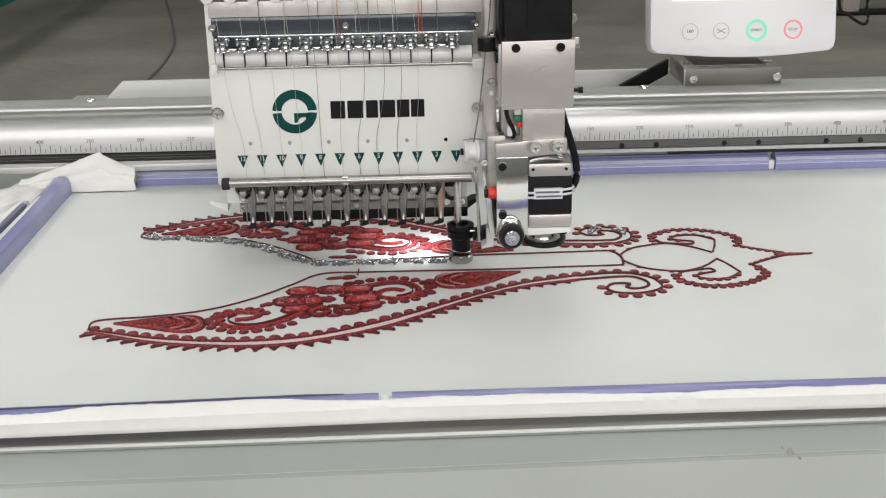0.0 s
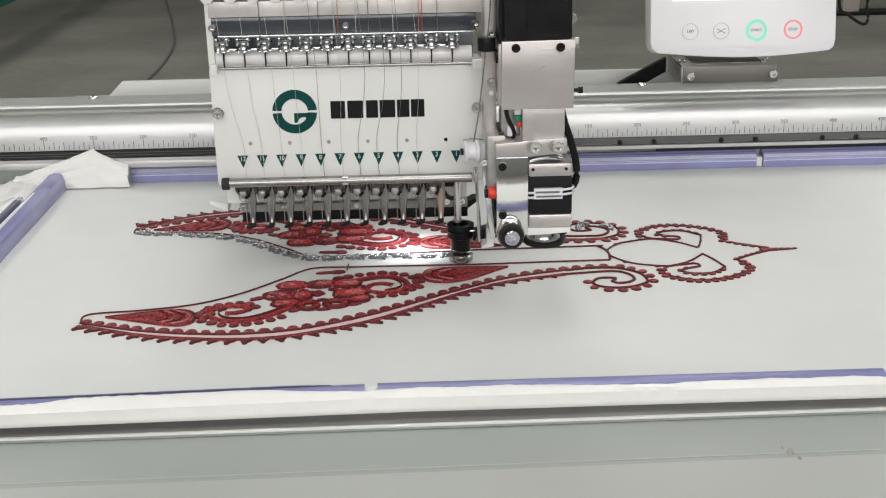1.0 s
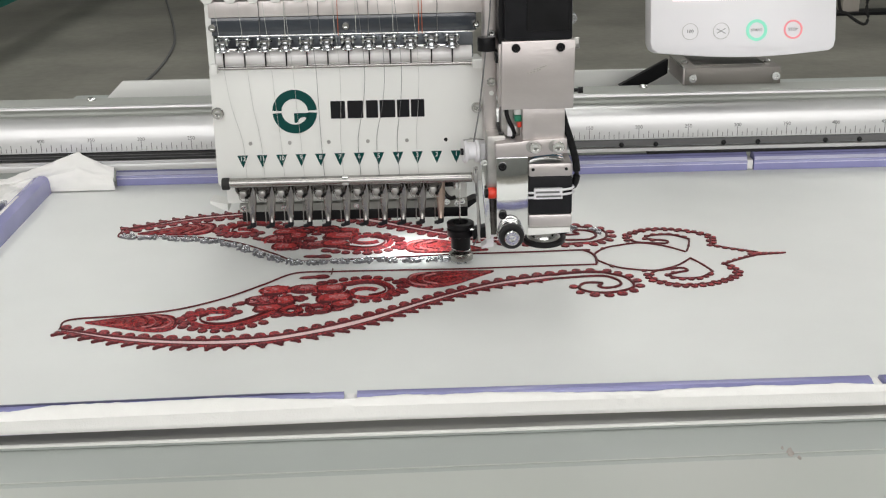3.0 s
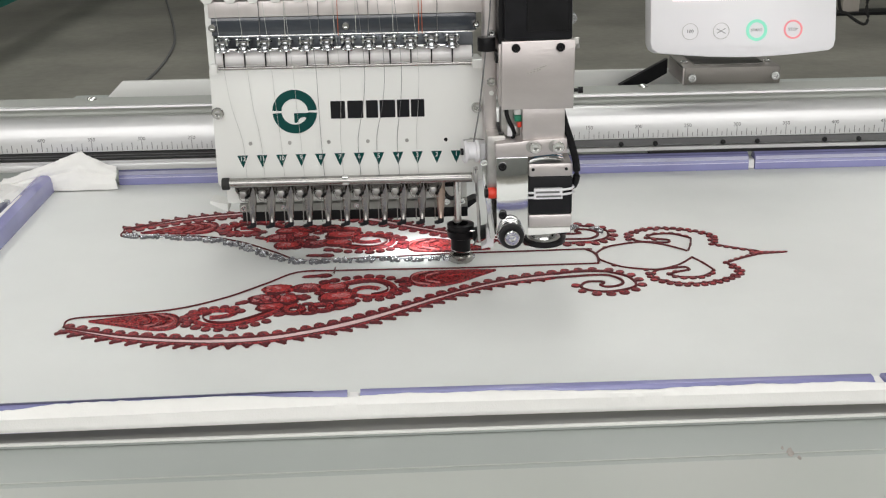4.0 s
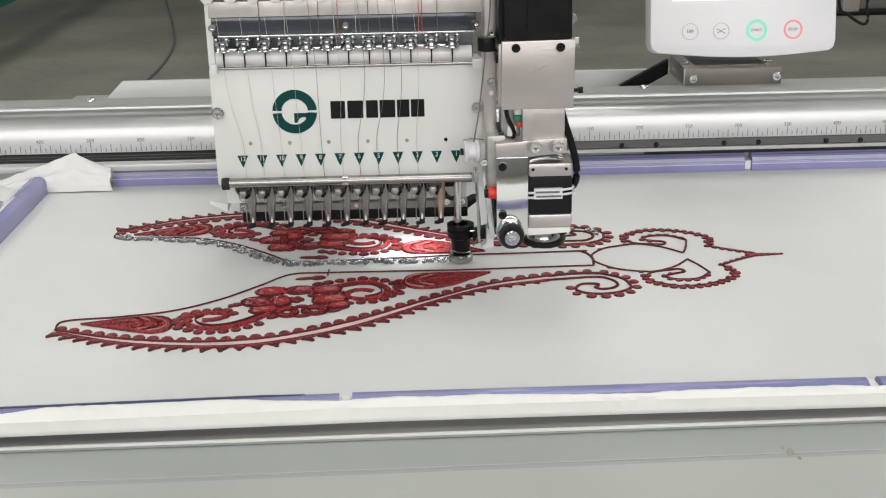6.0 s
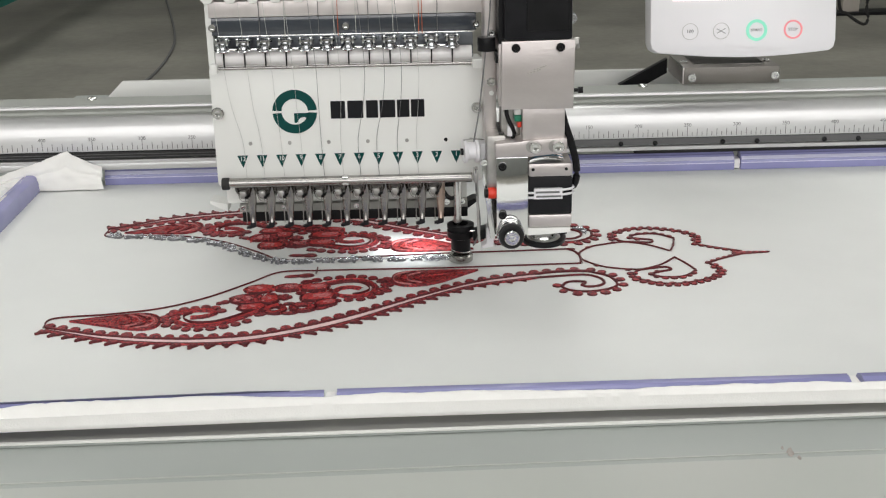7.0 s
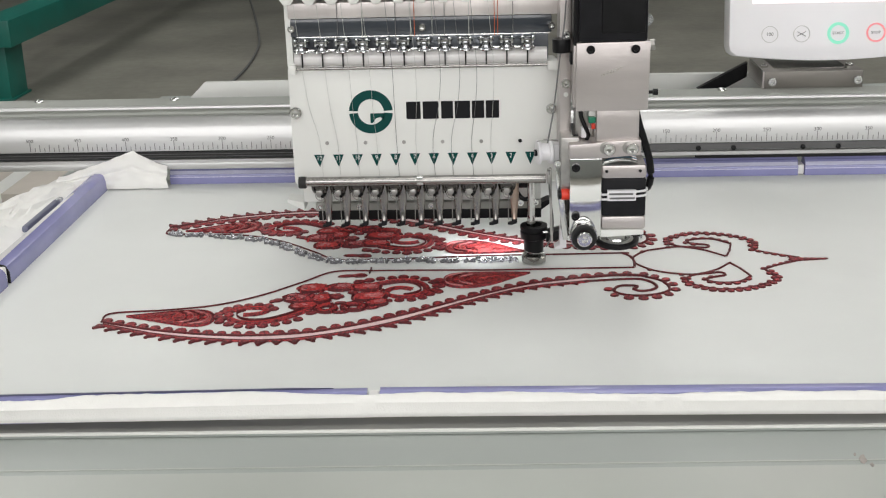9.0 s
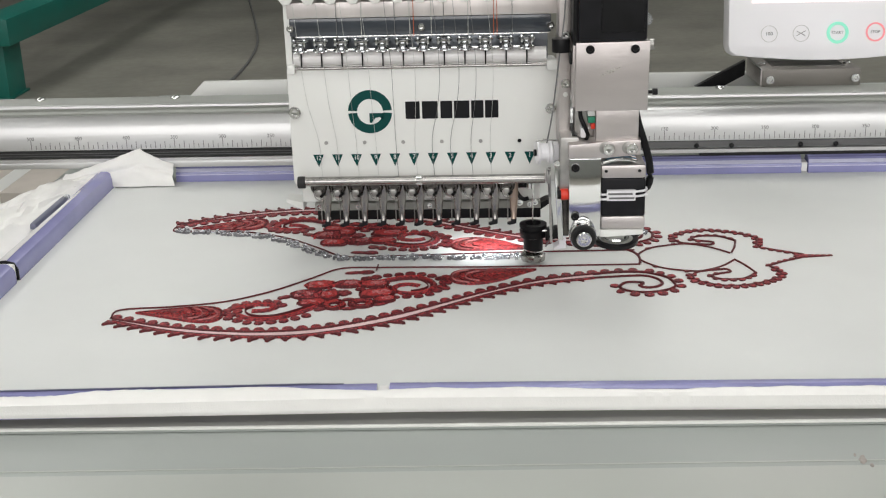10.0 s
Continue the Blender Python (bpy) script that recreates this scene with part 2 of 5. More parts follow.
def smooth_path(pts, step):
    """Points at even steps along a smooth curve through a few guide points."""
    P = [Vector(p) for p in pts]
    P = [2 * P[0] - P[1]] + P + [2 * P[-1] - P[-2]]
    dense = []
    for i in range(1, len(P) - 2):
        p0, p1, p2, p3 = P[i - 1:i + 3]
        n = max(2, int((p2 - p1).length / step * 3))
        for k in range(n):
            t = k / n
            dense.append(0.5 * (2 * p1 + (p2 - p0) * t + (2 * p0 - 5 * p1 + 4 * p2 - p3) * t * t + (3 * p1 - p0 - 3 * p2 + p3) * t ** 3))
    dense.append(P[-2])
    total = [0.0]
    for a, b in zip(dense, dense[1:]):
        total.append(total[-1] + (b - a).length)
    n = max(2, round(total[-1] / step))
    out, j = [], 0
    for k in range(n + 1):
        s = total[-1] * k / n
        while j < len(dense) - 2 and total[j + 1] < s:
            j += 1
        f = (s - total[j]) / max(1e-9, total[j + 1] - total[j])
        out.append(dense[j].lerp(dense[j + 1], min(1, max(0, f))))
    return out


def tube(pts, r, step=0.006, seg=8, bm=None):
    out = bm or bmesh.new()
    path = smooth_path(pts, step)
    rings = []
    for i, p in enumerate(path):
        d = (path[min(i + 1, len(path) - 1)] - path[max(i - 1, 0)]).normalized()
        q = d.to_track_quat("Z", "Y")
        rings.append([out.verts.new(p + q @ Vector((r * math.cos(k * math.tau / seg), r * math.sin(k * math.tau / seg), 0))) for k in range(seg)])
    for a, b in zip(rings, rings[1:]):
        for k in range(seg):
            out.faces.new((a[k], a[(k + 1) % seg], b[(k + 1) % seg], b[k]))
    out.faces.new(rings[0])
    out.faces.new(rings[-1])
    return out


def letters(text, size, at, turn, depth=0.0002, squeeze=1.0):
    """The raised outline of some characters, centred at a point."""
    cu = bpy.data.curves.new("characters", "FONT")
    cu.body, cu.size, cu.extrude, cu.resolution_u = text, size, depth, 3
    cu.align_x, cu.align_y = "CENTER", "CENTER"
    ob = new("characters", cu)
    bpy.context.view_layer.update()
    me = bpy.data.meshes.new_from_object(ob.evaluated_get(bpy.context.evaluated_depsgraph_get()))
    bpy.data.objects.remove(ob)
    bm = bmesh.new()
    bm.from_mesh(me)
    bmesh.ops.transform(bm, verts=bm.verts, matrix=Matrix.Translation(at) @ pose(0, 0, 0, *turn) @ Matrix.Diagonal((squeeze, 1, 1, 1)))
    return bm


def rounded(x0, x1, z0, z1, r, n=5):
    pts = []
    for cx, cz, a in ((x1 - r, z1 - r, 0), (x0 + r, z1 - r, 90), (x0 + r, z0 + r, 180), (x1 - r, z0 + r, 270)):
        for k in range(n + 1):
            t = radians(a + 90 * k / n)
            pts.append((cx + r * math.cos(t), cz + r * math.sin(t)))
    return pts


def bolt(name, at, axis, r, h, mat, parent, label="", socket=True):
    ob = part(name, lathe(at, axis, [(r * 0.96, 0), (r, h * 0.25), (r, h * 0.8), (r * 0.86, h), (r * 0.5, h), (r * 0.46, h * 0.45), (0.0002, h * 0.4)] if socket
                          else [(r, 0), (r * 0.95, h * 0.5), (r * 0.6, h * 0.9), (0.0002, h)], 20), mat, parent, label)
    return ob


ZF = 0.85      # top of the stretched fabric

# ---- the hall ----
fl = part("floor", box(-9, 9, -6, 15, -0.12, 0), FLOORM)
tagged(fl, "worn grey concrete workshop floor", "floor", kind="structure")
for nm, b in (("wall_north", box(-9, 9, 15, 15.2, 0, 4.6)), ("wall_south", box(-9, 9, -6.2, -6, 0, 4.6)),
              ("wall_west", box(-9.2, -9, -6, 15, 0, 4.6)), ("wall_east", box(9, 9.2, -6, 15, 0, 4.6))):
    tagged(part(nm, b, WALLM), "plain painted workshop wall", "wall", kind="structure")
tagged(part("ceiling", box(-9, 9, -6, 15, 4.6, 4.75), CEILM), "plain sheet ceiling of the workshop", "ceiling", kind="structure")


# ---- table ----
table = thing("machine_table", (0, 1.0, 0), "grey laminate machine table under the sewing frame", "table")
part("tabletop", prism([(-0.475, 0.6095), (1.10, 0.6420), (1.10, 1.68), (-0.475, 1.68)], "z", 0.800, 0.8440, 0.0002), TABLE, table, smooth=False)
part("front_board", prism([(-0.475, 0.38), (1.10, 0.38), (1.10, 0.6360), (-0.475, 0.6035)], "z", 0.800, 0.8439, 0.0002), BOARD, table, smooth=False)
part("seam_strip", prism([(-0.475, 0.6036), (1.10, 0.6361), (1.10, 0.6407), (-0.475, 0.6082)], "z", 0.800, 0.8436), TABLE, table, smooth=False)
part("seam_edge", prism([(-0.475, 0.6083), (1.10, 0.6408), (1.10, 0.6419), (-0.475, 0.6094)], "z", 0.800, 0.8441), BOARD, table, "pale line along the table seam", smooth=False)


def scuff(x, y, r, seed):
    """A thin smear of dried dirt on the table."""
    bm = bmesh.new()
    ring = []
    for k in range(14):
        a = k * math.tau / 14
        f = r * (1 + 0.5 * noise.noise(Vector((math.cos(a) * 1.7, math.sin(a) * 1.7, seed))))
        ring.append((x + 0.5 * f * math.cos(a) + 0.25 * f * math.sin(a), y + f * math.sin(a)))
    lo = [bm.verts.new((u, v, 0.84405)) for u, v in ring]
    hi = [bm.verts.new((x + (u - x) * 0.9, y + (v - y) * 0.9, 0.84425)) for u, v in ring]
    for k in range(14):
        bm.faces.new((lo[k], lo[(k + 1) % 14], hi[(k + 1) % 14], hi[k]))
    bm.faces.new(hi)
    part("scuff_mark", bm, SCUFF, table, "faint brownish scuff mark")


for x, y, r in ((0.2115, 0.6235, 0.0046), (0.2150, 0.6170, 0.0022), (0.2085, 0.6290, 0.0018)):
    scuff(x, y, r, x * 90)
part("apron", box(-0.45, 1.06, 0.42, 0.45, 0.62, 0.7995, 0.002), TABLE, table)
leg = part("leg", box(-0.45, -0.39, 0.47, 0.53, 0.0, 0.7995, 0.003), GREYRAIL, table)
for s in ((1.46, 0, 0), (0, 1.10, 0), (1.46, 1.10, 0)):
    again(leg, s)

# ---- gantry: rear beam and front rail that slide away and back ----
gantry = thing("gantry", (0, 1.24, 0.84), "aluminium gantry beam with printed millimetre scale", "gantry")
prof = [(1.242, 0.9317), (1.2045, 0.9317), (1.2025, 0.9308), (1.2022, 0.9290), (1.2045, 0.9278), (1.2052, 0.9250), (1.2040, 0.9225), (1.2005, 0.9215), (1.1970, 0.9208),
        (1.1938, 0.9190), (1.1912, 0.9158), (1.1893, 0.9110), (1.1880, 0.9050), (1.1870, 0.8985), (1.1870, 0.8885), (1.1905, 0.8875),
        (1.1905, 0.8800), (1.1865, 0.8790), (1.1865, 0.8755), (1.242, 0.8755)]
part("beam", prism(prof, "x", -1.05, 1.10), ALU, gantry)
part("top_strip", box(-1.05, 1.10, 1.2055, 1.2400, 0.93165, 0.9320), ANOD, gantry, "grey-green anodised top of the beam", smooth=False)
part("groove_strip", prism([(1.2030, 0.9286), (1.2047, 0.9276), (1.2054, 0.9250), (1.2042, 0.9223), (1.2012, 0.9212), (1.2006, 0.9219), (1.2034, 0.9230), (1.2042, 0.9250), (1.2036, 0.9270), (1.2024, 0.9280)], "x", -1.05, 1.10), ANOD, gantry, "grey-green groove along the beam")
for z in (0.8822, 0.8848):
    part("slot_ridge", box(-1.05, 0.06, 1.1868, 1.1874, z - 0.0003, z + 0.0003), SLOTM, gantry, "thin grey ridge on the rubber strip", smooth=False)
part("slot_strip", box(-1.05, 0.06, 1.1875, 1.1903, 0.8805, 0.8872), RUBBER, gantry, "black rubber strip in the slot")
part("slot_strip", box(0.06, 1.10, 1.1890, 1.1903, 0.8805, 0.8872), SLOTM, gantry, "grey strip in the slot")
part("lower_flange", box(-1.05, 0.02, 1.1872, 1.196, 0.8685, 0.8753, 0.001), ALU, gantry)
first = {}
for k in range(-100, 106):
    mm = k * 5
    x = 0.0219 + mm / 1000
    if abs(mm) < 60 or x > 1.05 or x < -0.62:
        continue
    size = 2 if mm % 50 == 0 else 1 if mm % 10 == 0 else 0
    if size not in first:
        first[size] = (x, part("scale_mark", box(x - 0.00028, x + 0.00028, 1.1866, 1.1872, 0.8895, 0.8895 + (0.0040, 0.0072, 0.0092)[size]), GREYINK, gantry, smooth=False))
    else:
        again(first[size][1], (x - first[size][0], 0, 0))
for mm in range(100, 501, 50):
    for sgn in (1, -1):
        part("scale_number", letters(str(mm), 0.0052, (0.0219 + sgn * mm / 1000, 1.1872, 0.9005), (90, 0, 0)), GREYINK, gantry, "small printed scale number", smooth=False)
for x in (-0.3350, -0.4794, 0.2335):
    bolt("cap_screw", (x, 1.2320, 0.9316), (0, 0, 1), 0.0052, 0.0032, STEEL, gantry, "domed steel screw", socket=False)
for k in range(7):
    for o in (0, 0.035):
        bolt("slot_screw", (0.205 + 0.104 * k + o, 1.189, 0.8822), (0, -1, 0), 0.0026, 0.002, BLACK, gantry, "", socket=False)
# bracket on the beam
br = part("bracket", box(0.2772, 0.3768, 1.236, 1.310, 0.9318, 0.9492, 0.0008), STEELB, gantry, "machined steel bracket")
part("bracket_side", box(0.2752, 0.2770, 1.2362, 1.3098, 0.9318, 0.9490, 0.0003), ALUV, br, "pale aluminium side plate")
part("bracket_edge", box(0.2750, 0.2764, 1.2360, 1.3100, 0.9491, 0.9498), STEEL, br, "bright bare edge", smooth=False)
part("bracket_plate", box(0.2900, 0.3640, 1.250, 1.309, 0.9493, 0.9500, 0.0002), FOOTM, br, "thin steel cover plate")
for x, z in ((0.2848, 0.9390), (0.3712, 0.9398)):
    bolt("bracket_bolt", (x, 1.236, z), (0, -1, 0), 0.0045, 0.0035, STEEL, br, "steel socket bolt")
for x in (0.2815, 0.3690):
    bolt("bracket_bolt", (x, 1.2620, 0.9492), (0, 0, 1), 0.0040, 0.003, STEEL, br, "steel socket bolt")
part("strut", prism([(0.2170, 0.9223), (0.2465, 0.9223), (0.2690, 0.9345), (0.2690, 0.9500)], "y", 1.286, 1.294), BLACK, gantry, "black sloping strut")
# front rail
SK = 0.019


def skew_bar(y0, y1, z0, z1):
    return prism([(-0.46, y0 - 0.46 * SK), (1.0, y0 + 1.0 * SK * 0.6), (1.0, y1 + 0.01), (-0.46, y1 - 0.005)], "z", z0, z1, 0.0005)


fr = part("front_rail", skew_bar(0.6575, 0.700, 0.8443, 0.8458), GREYRAIL, gantry, "grey painted front rail")
LIPO = [(-0.46, 0.6545 - 0.46 * SK), (1.0, 0.6545 + SK * 0.6), (1.0, 0.6572 + SK * 0.6), (-0.46, 0.6572 - 0.46 * SK)]
part("rail_face", prism(LIPO, "z", 0.8443, 0.8456, 0.0003), TABLE, fr)
part("rail_lip", prism(LIPO, "z", 0.8457, 0.8472, 0.0005), LIP, fr, "pale bright front lip")
part("side_arm", box(-0.455, -0.425, 0.7155, 1.186, 0.8443, 0.8460, 0.0005), GREYRAIL, gantry)
part("side_arm", box(0.965, 1.0, 0.7155, 1.186, 0.8443, 0.8460, 0.0005), GREYRAIL, gantry)

# ---- sewing frame of lavender clips ----
frame_thing = thing("embroidery_hoop", (0, 0.95, ZF), "lavender plastic clip frame holding the stretched fabric", "embroidery frame")


def clip_bar(length, w=0.0185, h=0.0135):
    pr = [(-w / 2, 0), (w / 2, 0), (w / 2, h * 0.55), (w / 2 - 0.0022, h * 0.86), (w * 0.18, h), (-w * 0.10, h), (-w * 0.16, h * 0.93),
          (-w * 0.30, h * 0.90), (-w / 2 + 0.001, h * 0.62), (-w / 2, h * 0.5)]
    return prism(pr, "x", -length / 2, length / 2)


def lay_bar(name, x0, y0, x1, y1, label="", w=0.0185, h=0.0135, line=True):
    """A clip from one end to the other, its rounded side inwards."""
    a, b = Vector((x0, y0, ZF)), Vector((x1, y1, ZF))
    bm = clip_bar((b - a).length, w, h)
    ang = math.atan2(b.y - a.y, b.x - a.x)
    bmesh.ops.transform(bm, verts=bm.verts, matrix=Matrix.Translation((a + b) / 2) @ Matrix.Rotation(ang, 4, "Z"))
    bar = part(name, bm, LAVENDER, frame_thing, label)
    if line:
        half = (b - a).length / 2
        # pale strip that puts the highlight along the clip's edge into colour
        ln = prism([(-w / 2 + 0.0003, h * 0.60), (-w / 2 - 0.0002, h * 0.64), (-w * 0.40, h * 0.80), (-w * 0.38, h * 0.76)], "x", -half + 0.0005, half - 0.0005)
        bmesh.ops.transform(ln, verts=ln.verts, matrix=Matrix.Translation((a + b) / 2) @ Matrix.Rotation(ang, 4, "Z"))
        part("edge_line", ln, PALELAV, bar, "pale line put in as an edge highlight")
    return bar


# far side
FARY = 1.206
for x0, x1 in ((-0.288, 0.030), (0.037, 0.3585), (0.3655, 0.690)):
    bar = lay_bar("clip", x0, FARY, x1, FARY, h=0.0172)
    part("edge_line", box(x0 + 0.0005, x1 - 0.0005, FARY - 0.0095, FARY - 0.0090, ZF + 0.0070, ZF + 0.0077), PALELAV, bar, "pale line put in as an edge highlight", smooth=False)
part("rubber_strip", box(0.2563, 0.6900, 1.2045, 1.2130, 0.8674, 0.8702, 0.0003), RUBBER, frame_thing, "black rubber strip along the clips")
# near side
lay_bar("clip", -0.340, 0.6630, -0.0288, 0.6742, line=False)
lay_bar("clip", -0.0208, 0.6750, 0.2985, 0.6765, line=False)
lay_bar("clip", 0.3065, 0.6768, 0.630, 0.6790, line=False)
# thin dark strip along the top of the left near clip
part("clip_slot", prism([(-0.335, 0.6653), (-0.050, 0.6761), (-0.075, 0.6767), (-0.335, 0.6668)], "z", ZF + 0.0125, ZF + 0.0142), LAVDARK, frame_thing, "dark line along the clip")
# left and right sides
lay_bar("clip", -0.3600, 1.2100, -0.3568, 0.9075, w=0.0205, h=0.0165)
lay_bar("clip", -0.3567, 0.9005, -0.3545, 0.7050, w=0.0205, h=0.0165)
lay_bar("clip", 0.690, 0.71, 0.690, 1.19)
# white wedge that paints the bright reflection on top of the left clip
bmb = bmesh.new()
half, w, h = 0.1513, 0.0205, 0.0165
ends = []
for x, f in ((half - 0.0008, 1.0), (-0.35 * half, 0.25)):
    y0, y1 = -0.30 * w * f - 0.10 * w * (1 - f), 0.02 * w * f - 0.06 * w * (1 - f)
    ends.append([bmb.verts.new(c) for c in ((x, y0, h * 0.88), (x, y1, h * 0.88), (x, y1, h + 0.0004), (x, y0, h + 0.0002))])
for k in range(4):
    bmb.faces.new((ends[0][k], ends[0][(k + 1) % 4], ends[1][(k + 1) % 4], ends[1][k]))
bmb.faces.new(ends[0])
bmb.faces.new(ends[1])
bmesh.ops.transform(bmb, verts=bmb.verts, matrix=Matrix.Translation((-0.3584, 1.05875, ZF)) @ Matrix.Rotation(math.atan2(-0.3025, 0.0032), 4, "Z"))
part("bevel_strip", bmb, GLOSSW, frame_thing, "white strip standing in for a highlight on the clip")
part("clip_end", prism([(-0.3673, ZF + 0.0005), (-0.3463, ZF + 0.0005), (-0.3463, ZF + 0.0098), (-0.3490, ZF + 0.0154), (-0.3560, ZF + 0.0174), (-0.3600, ZF + 0.0172), (-0.3668, ZF + 0.0120)], "y", 0.9062, 0.9074), BLACKM, frame_thing, "dark open end of the clip")
part("latch", box(-0.3755, -0.3694, 1.012, 1.098, ZF + 0.009, ZF + 0.0150, 0.002), LATCHM, frame_thing, "grey metal latch strip")
part("latch_end", box(-0.3752, -0.3698, 1.099, 1.108, ZF + 0.009, ZF + 0.0145, 0.0015), CLEAR, frame_thing, "clear plastic latch end")
for x, y in ((0.0335, FARY), (0.3620, FARY), (-0.0248, 0.6746), (0.3025, 0.6766)):
    part("joint", box(x - 0.0032, x + 0.0032, y - 0.007, y + 0.007, ZF + 0.0005, ZF + 0.0105, 0.0015), CLOTH, frame_thing, "white joint between clips")
part("joint", box(-0.3658, -0.3478, 0.8990, 0.9062, ZF + 0.0005, ZF + 0.0155, 0.0025), CLOTH, frame_thing, "white joint between clips")

# ---- fabric with its embroidery ----
fabric = thing("stretched_fabric", (0, 0.95, ZF), "white fabric with red embroidered neckline, stretched in the frame", "fabric")
bmf = bmesh.new()
nx, ny = 60, 40
grid = [[bmf.verts.new((-0.372 + (1.062 * i) / nx, 0.668 + 0.544 * j / ny,
                        ZF - 0.0003 + 0.00012 * noise.noise(Vector((i * 0.13, j * 0.17, 0))) * math.sin(math.pi * i / nx) * math.sin(math.pi * j / ny)))
         for j in range(ny + 1)] for i in range(nx + 1)]
for i in range(nx):
    for j in range(ny):
        bmf.faces.new((grid[i][j], grid[i + 1][j], grid[i + 1][j + 1], grid[i][j + 1]))
sheet = part("sheet", bmf, FABRIC, fabric, recalc=False)
sol = sheet.modifiers.new("thickness", "SOLIDIFY")
sol.thickness, sol.offset = 0.0010, -1

DA = radians(1.3)


def on_fabric(u, v, z=0.0):
    return Vector((-0.24 + u * math.cos(DA) - v * math.sin(DA), 0.9287 + u * math.sin(DA) + v * math.cos(DA), ZF + z))


def centre2(u):
    """Twice the distance of the mirror line from the design's base line."""
    ks = [(-0.02, 0.008), (0.0, 0.010), (0.05, 0.013), (0.15, 0.0150), (0.40, 0.0160), (0.43, 0.0105), (0.51, 0.0100), (0.566, 0.0055), (0.6, 0.005)]
    for (a, va), (b, vb) in zip(ks, ks[1:]):
        if u <= b:
            return va + (vb - va) * max(0, (u - a) / (b - a))
    return 0.005


def near_side(p):
    return on_fabric(p[0], p[1])


def far_side(p):
    return on_fabric(p[0], centre2(p[0]) - p[1])


def ridge(bm, pts, side, w, h, step=0.0025):
    """A raised line of stitches along guide points."""
    path = smooth_path([(*p, 0) for p in pts], step)
    rows = []
    for i, p in enumerate(path):
        d = (path[min(i + 1, len(path) - 1)] - path[max(i - 1, 0)]).normalized()
        n = Vector((-d.y, d.x, 0))
        ww = w * (0.85 + 0.3 * noise.noise(p * 900))
        rows.append([bm.verts.new(side(p + n * ww * a) + Vector((0, 0, h * b + 0.0002))) for a, b in ((-0.5, -0.2), (-0.3, 0.75), (0, 1), (0.3, 0.75), (0.5, -0.2))])
    for a, b in zip(rows, rows[1:]):
        for k in range(4):
            bm.faces.new((a[k], a[k + 1], b[k + 1], b[k]))


def blob(bm, u, v, ru, rv, turn, side, h=0.0011, seg=10):
    """A small padded stitch lobe."""
    c, s = math.cos(turn), math.sin(turn)
    rings = []
    for f, z in ((1.0, -0.0002), (0.87, h * 0.75), (0.42, h)):
        rings.append([bm.verts.new(side((u + c * f * ru * math.cos(a) - s * f * rv * math.sin(a), v + s * f * ru * math.cos(a) + c * f * rv * math.sin(a))) + Vector((0, 0, z)))
                      for a in (k * math.tau / seg for k in range(seg))])
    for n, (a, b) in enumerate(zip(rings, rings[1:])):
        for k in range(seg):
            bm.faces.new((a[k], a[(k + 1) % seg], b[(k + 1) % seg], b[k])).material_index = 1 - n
    mid = bm.verts.new(side((u, v)) + Vector((0, 0, h * 0.8)))
    for k in range(seg):
        bm.faces.new((rings[-1][k], rings[-1][(k + 1) % seg], mid))


def lobe_row(name, label, pts, side, step, off, ru, rv, start=0):
    """A row of stitch lobes, each one a piece of its own."""
    path = smooth_path([(*p, 0) for p in pts], step)
    for i in range(start, len(path) - 1):
        p = path[i]
        d = (path[i + 1] - path[max(i - 1, 0)]).normalized()
        n = Vector((-d.y, d.x, 0))
        j = 1.0 + 0.3 * noise.noise(Vector((i * 7.3, off * 900, 1)))
        q = p + n * off
        t = math.atan2(d.y, d.x) + 0.6 * noise.noise(Vector((i * 3.1, 2, off * 500)))
        bm = bmesh.new()
        blob(bm, q.x, q.y, ru * j, rv * j, t, side)
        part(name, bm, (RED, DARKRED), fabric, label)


def filled(bm, pts, side, h=0.0010):
    """A padded fill with a smooth closed outline."""
    path = [p for p in smooth_path([(*p, 0) for p in pts + pts[:1]], 0.003)][:-1]
    c = sum(path, Vector((0, 0, 0))) / len(path)
    r0 = [bm.verts.new(side(p) - Vector((0, 0, 0.0002))) for p in path]
    r1 = [bm.verts.new(side(c.lerp(p, 0.93)) + Vector((0, 0, h * 0.8))) for p in path]
    r2 = [bm.verts.new(side(c.lerp(p, 0.5)) + Vector((0, 0, h))) for p in path]
    mid = bm.verts.new(side(c) + Vector((0, 0, h)))
    n = len(path)
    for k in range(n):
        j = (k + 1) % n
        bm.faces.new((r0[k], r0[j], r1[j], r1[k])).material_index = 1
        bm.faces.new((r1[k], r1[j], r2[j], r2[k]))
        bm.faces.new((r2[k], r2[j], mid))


INNER = [(-0.0072, -0.1084), (-0.0041, -0.0908), (0.0353, -0.0859), (0.0731, -0.0776), (0.1056, -0.0581), (0.1349, -0.0300),
         (0.1579, -0.0072), (0.1916, -0.0064), (0.2400, -0.0080), (0.2918, -0.0101), (0.3500, -0.0098), (0.4044, -0.0101)]
RIB = [(-0.0048, -0.1087), (0.0429, -0.1272), (0.0910, -0.1375), (0.1320, -0.1380), (0.1662, -0.1305), (0.2132, -0.1081),
       (0.2701, -0.0707), (0.3166, -0.0443), (0.3637, -0.0316), (0.3889, -0.0275), (0.4071, -0.0293)]
SPIRAL = [(0.4071, -0.0293), (0.4216, -0.0417), (0.4255, -0.0591), (0.4176, -0.0687), (0.4019, -0.0733), (0.3878, -0.0699),
          (0.3818, -0.0611), (0.3880, -0.0512), (0.4013, -0.0525), (0.3972, -0.0584)]
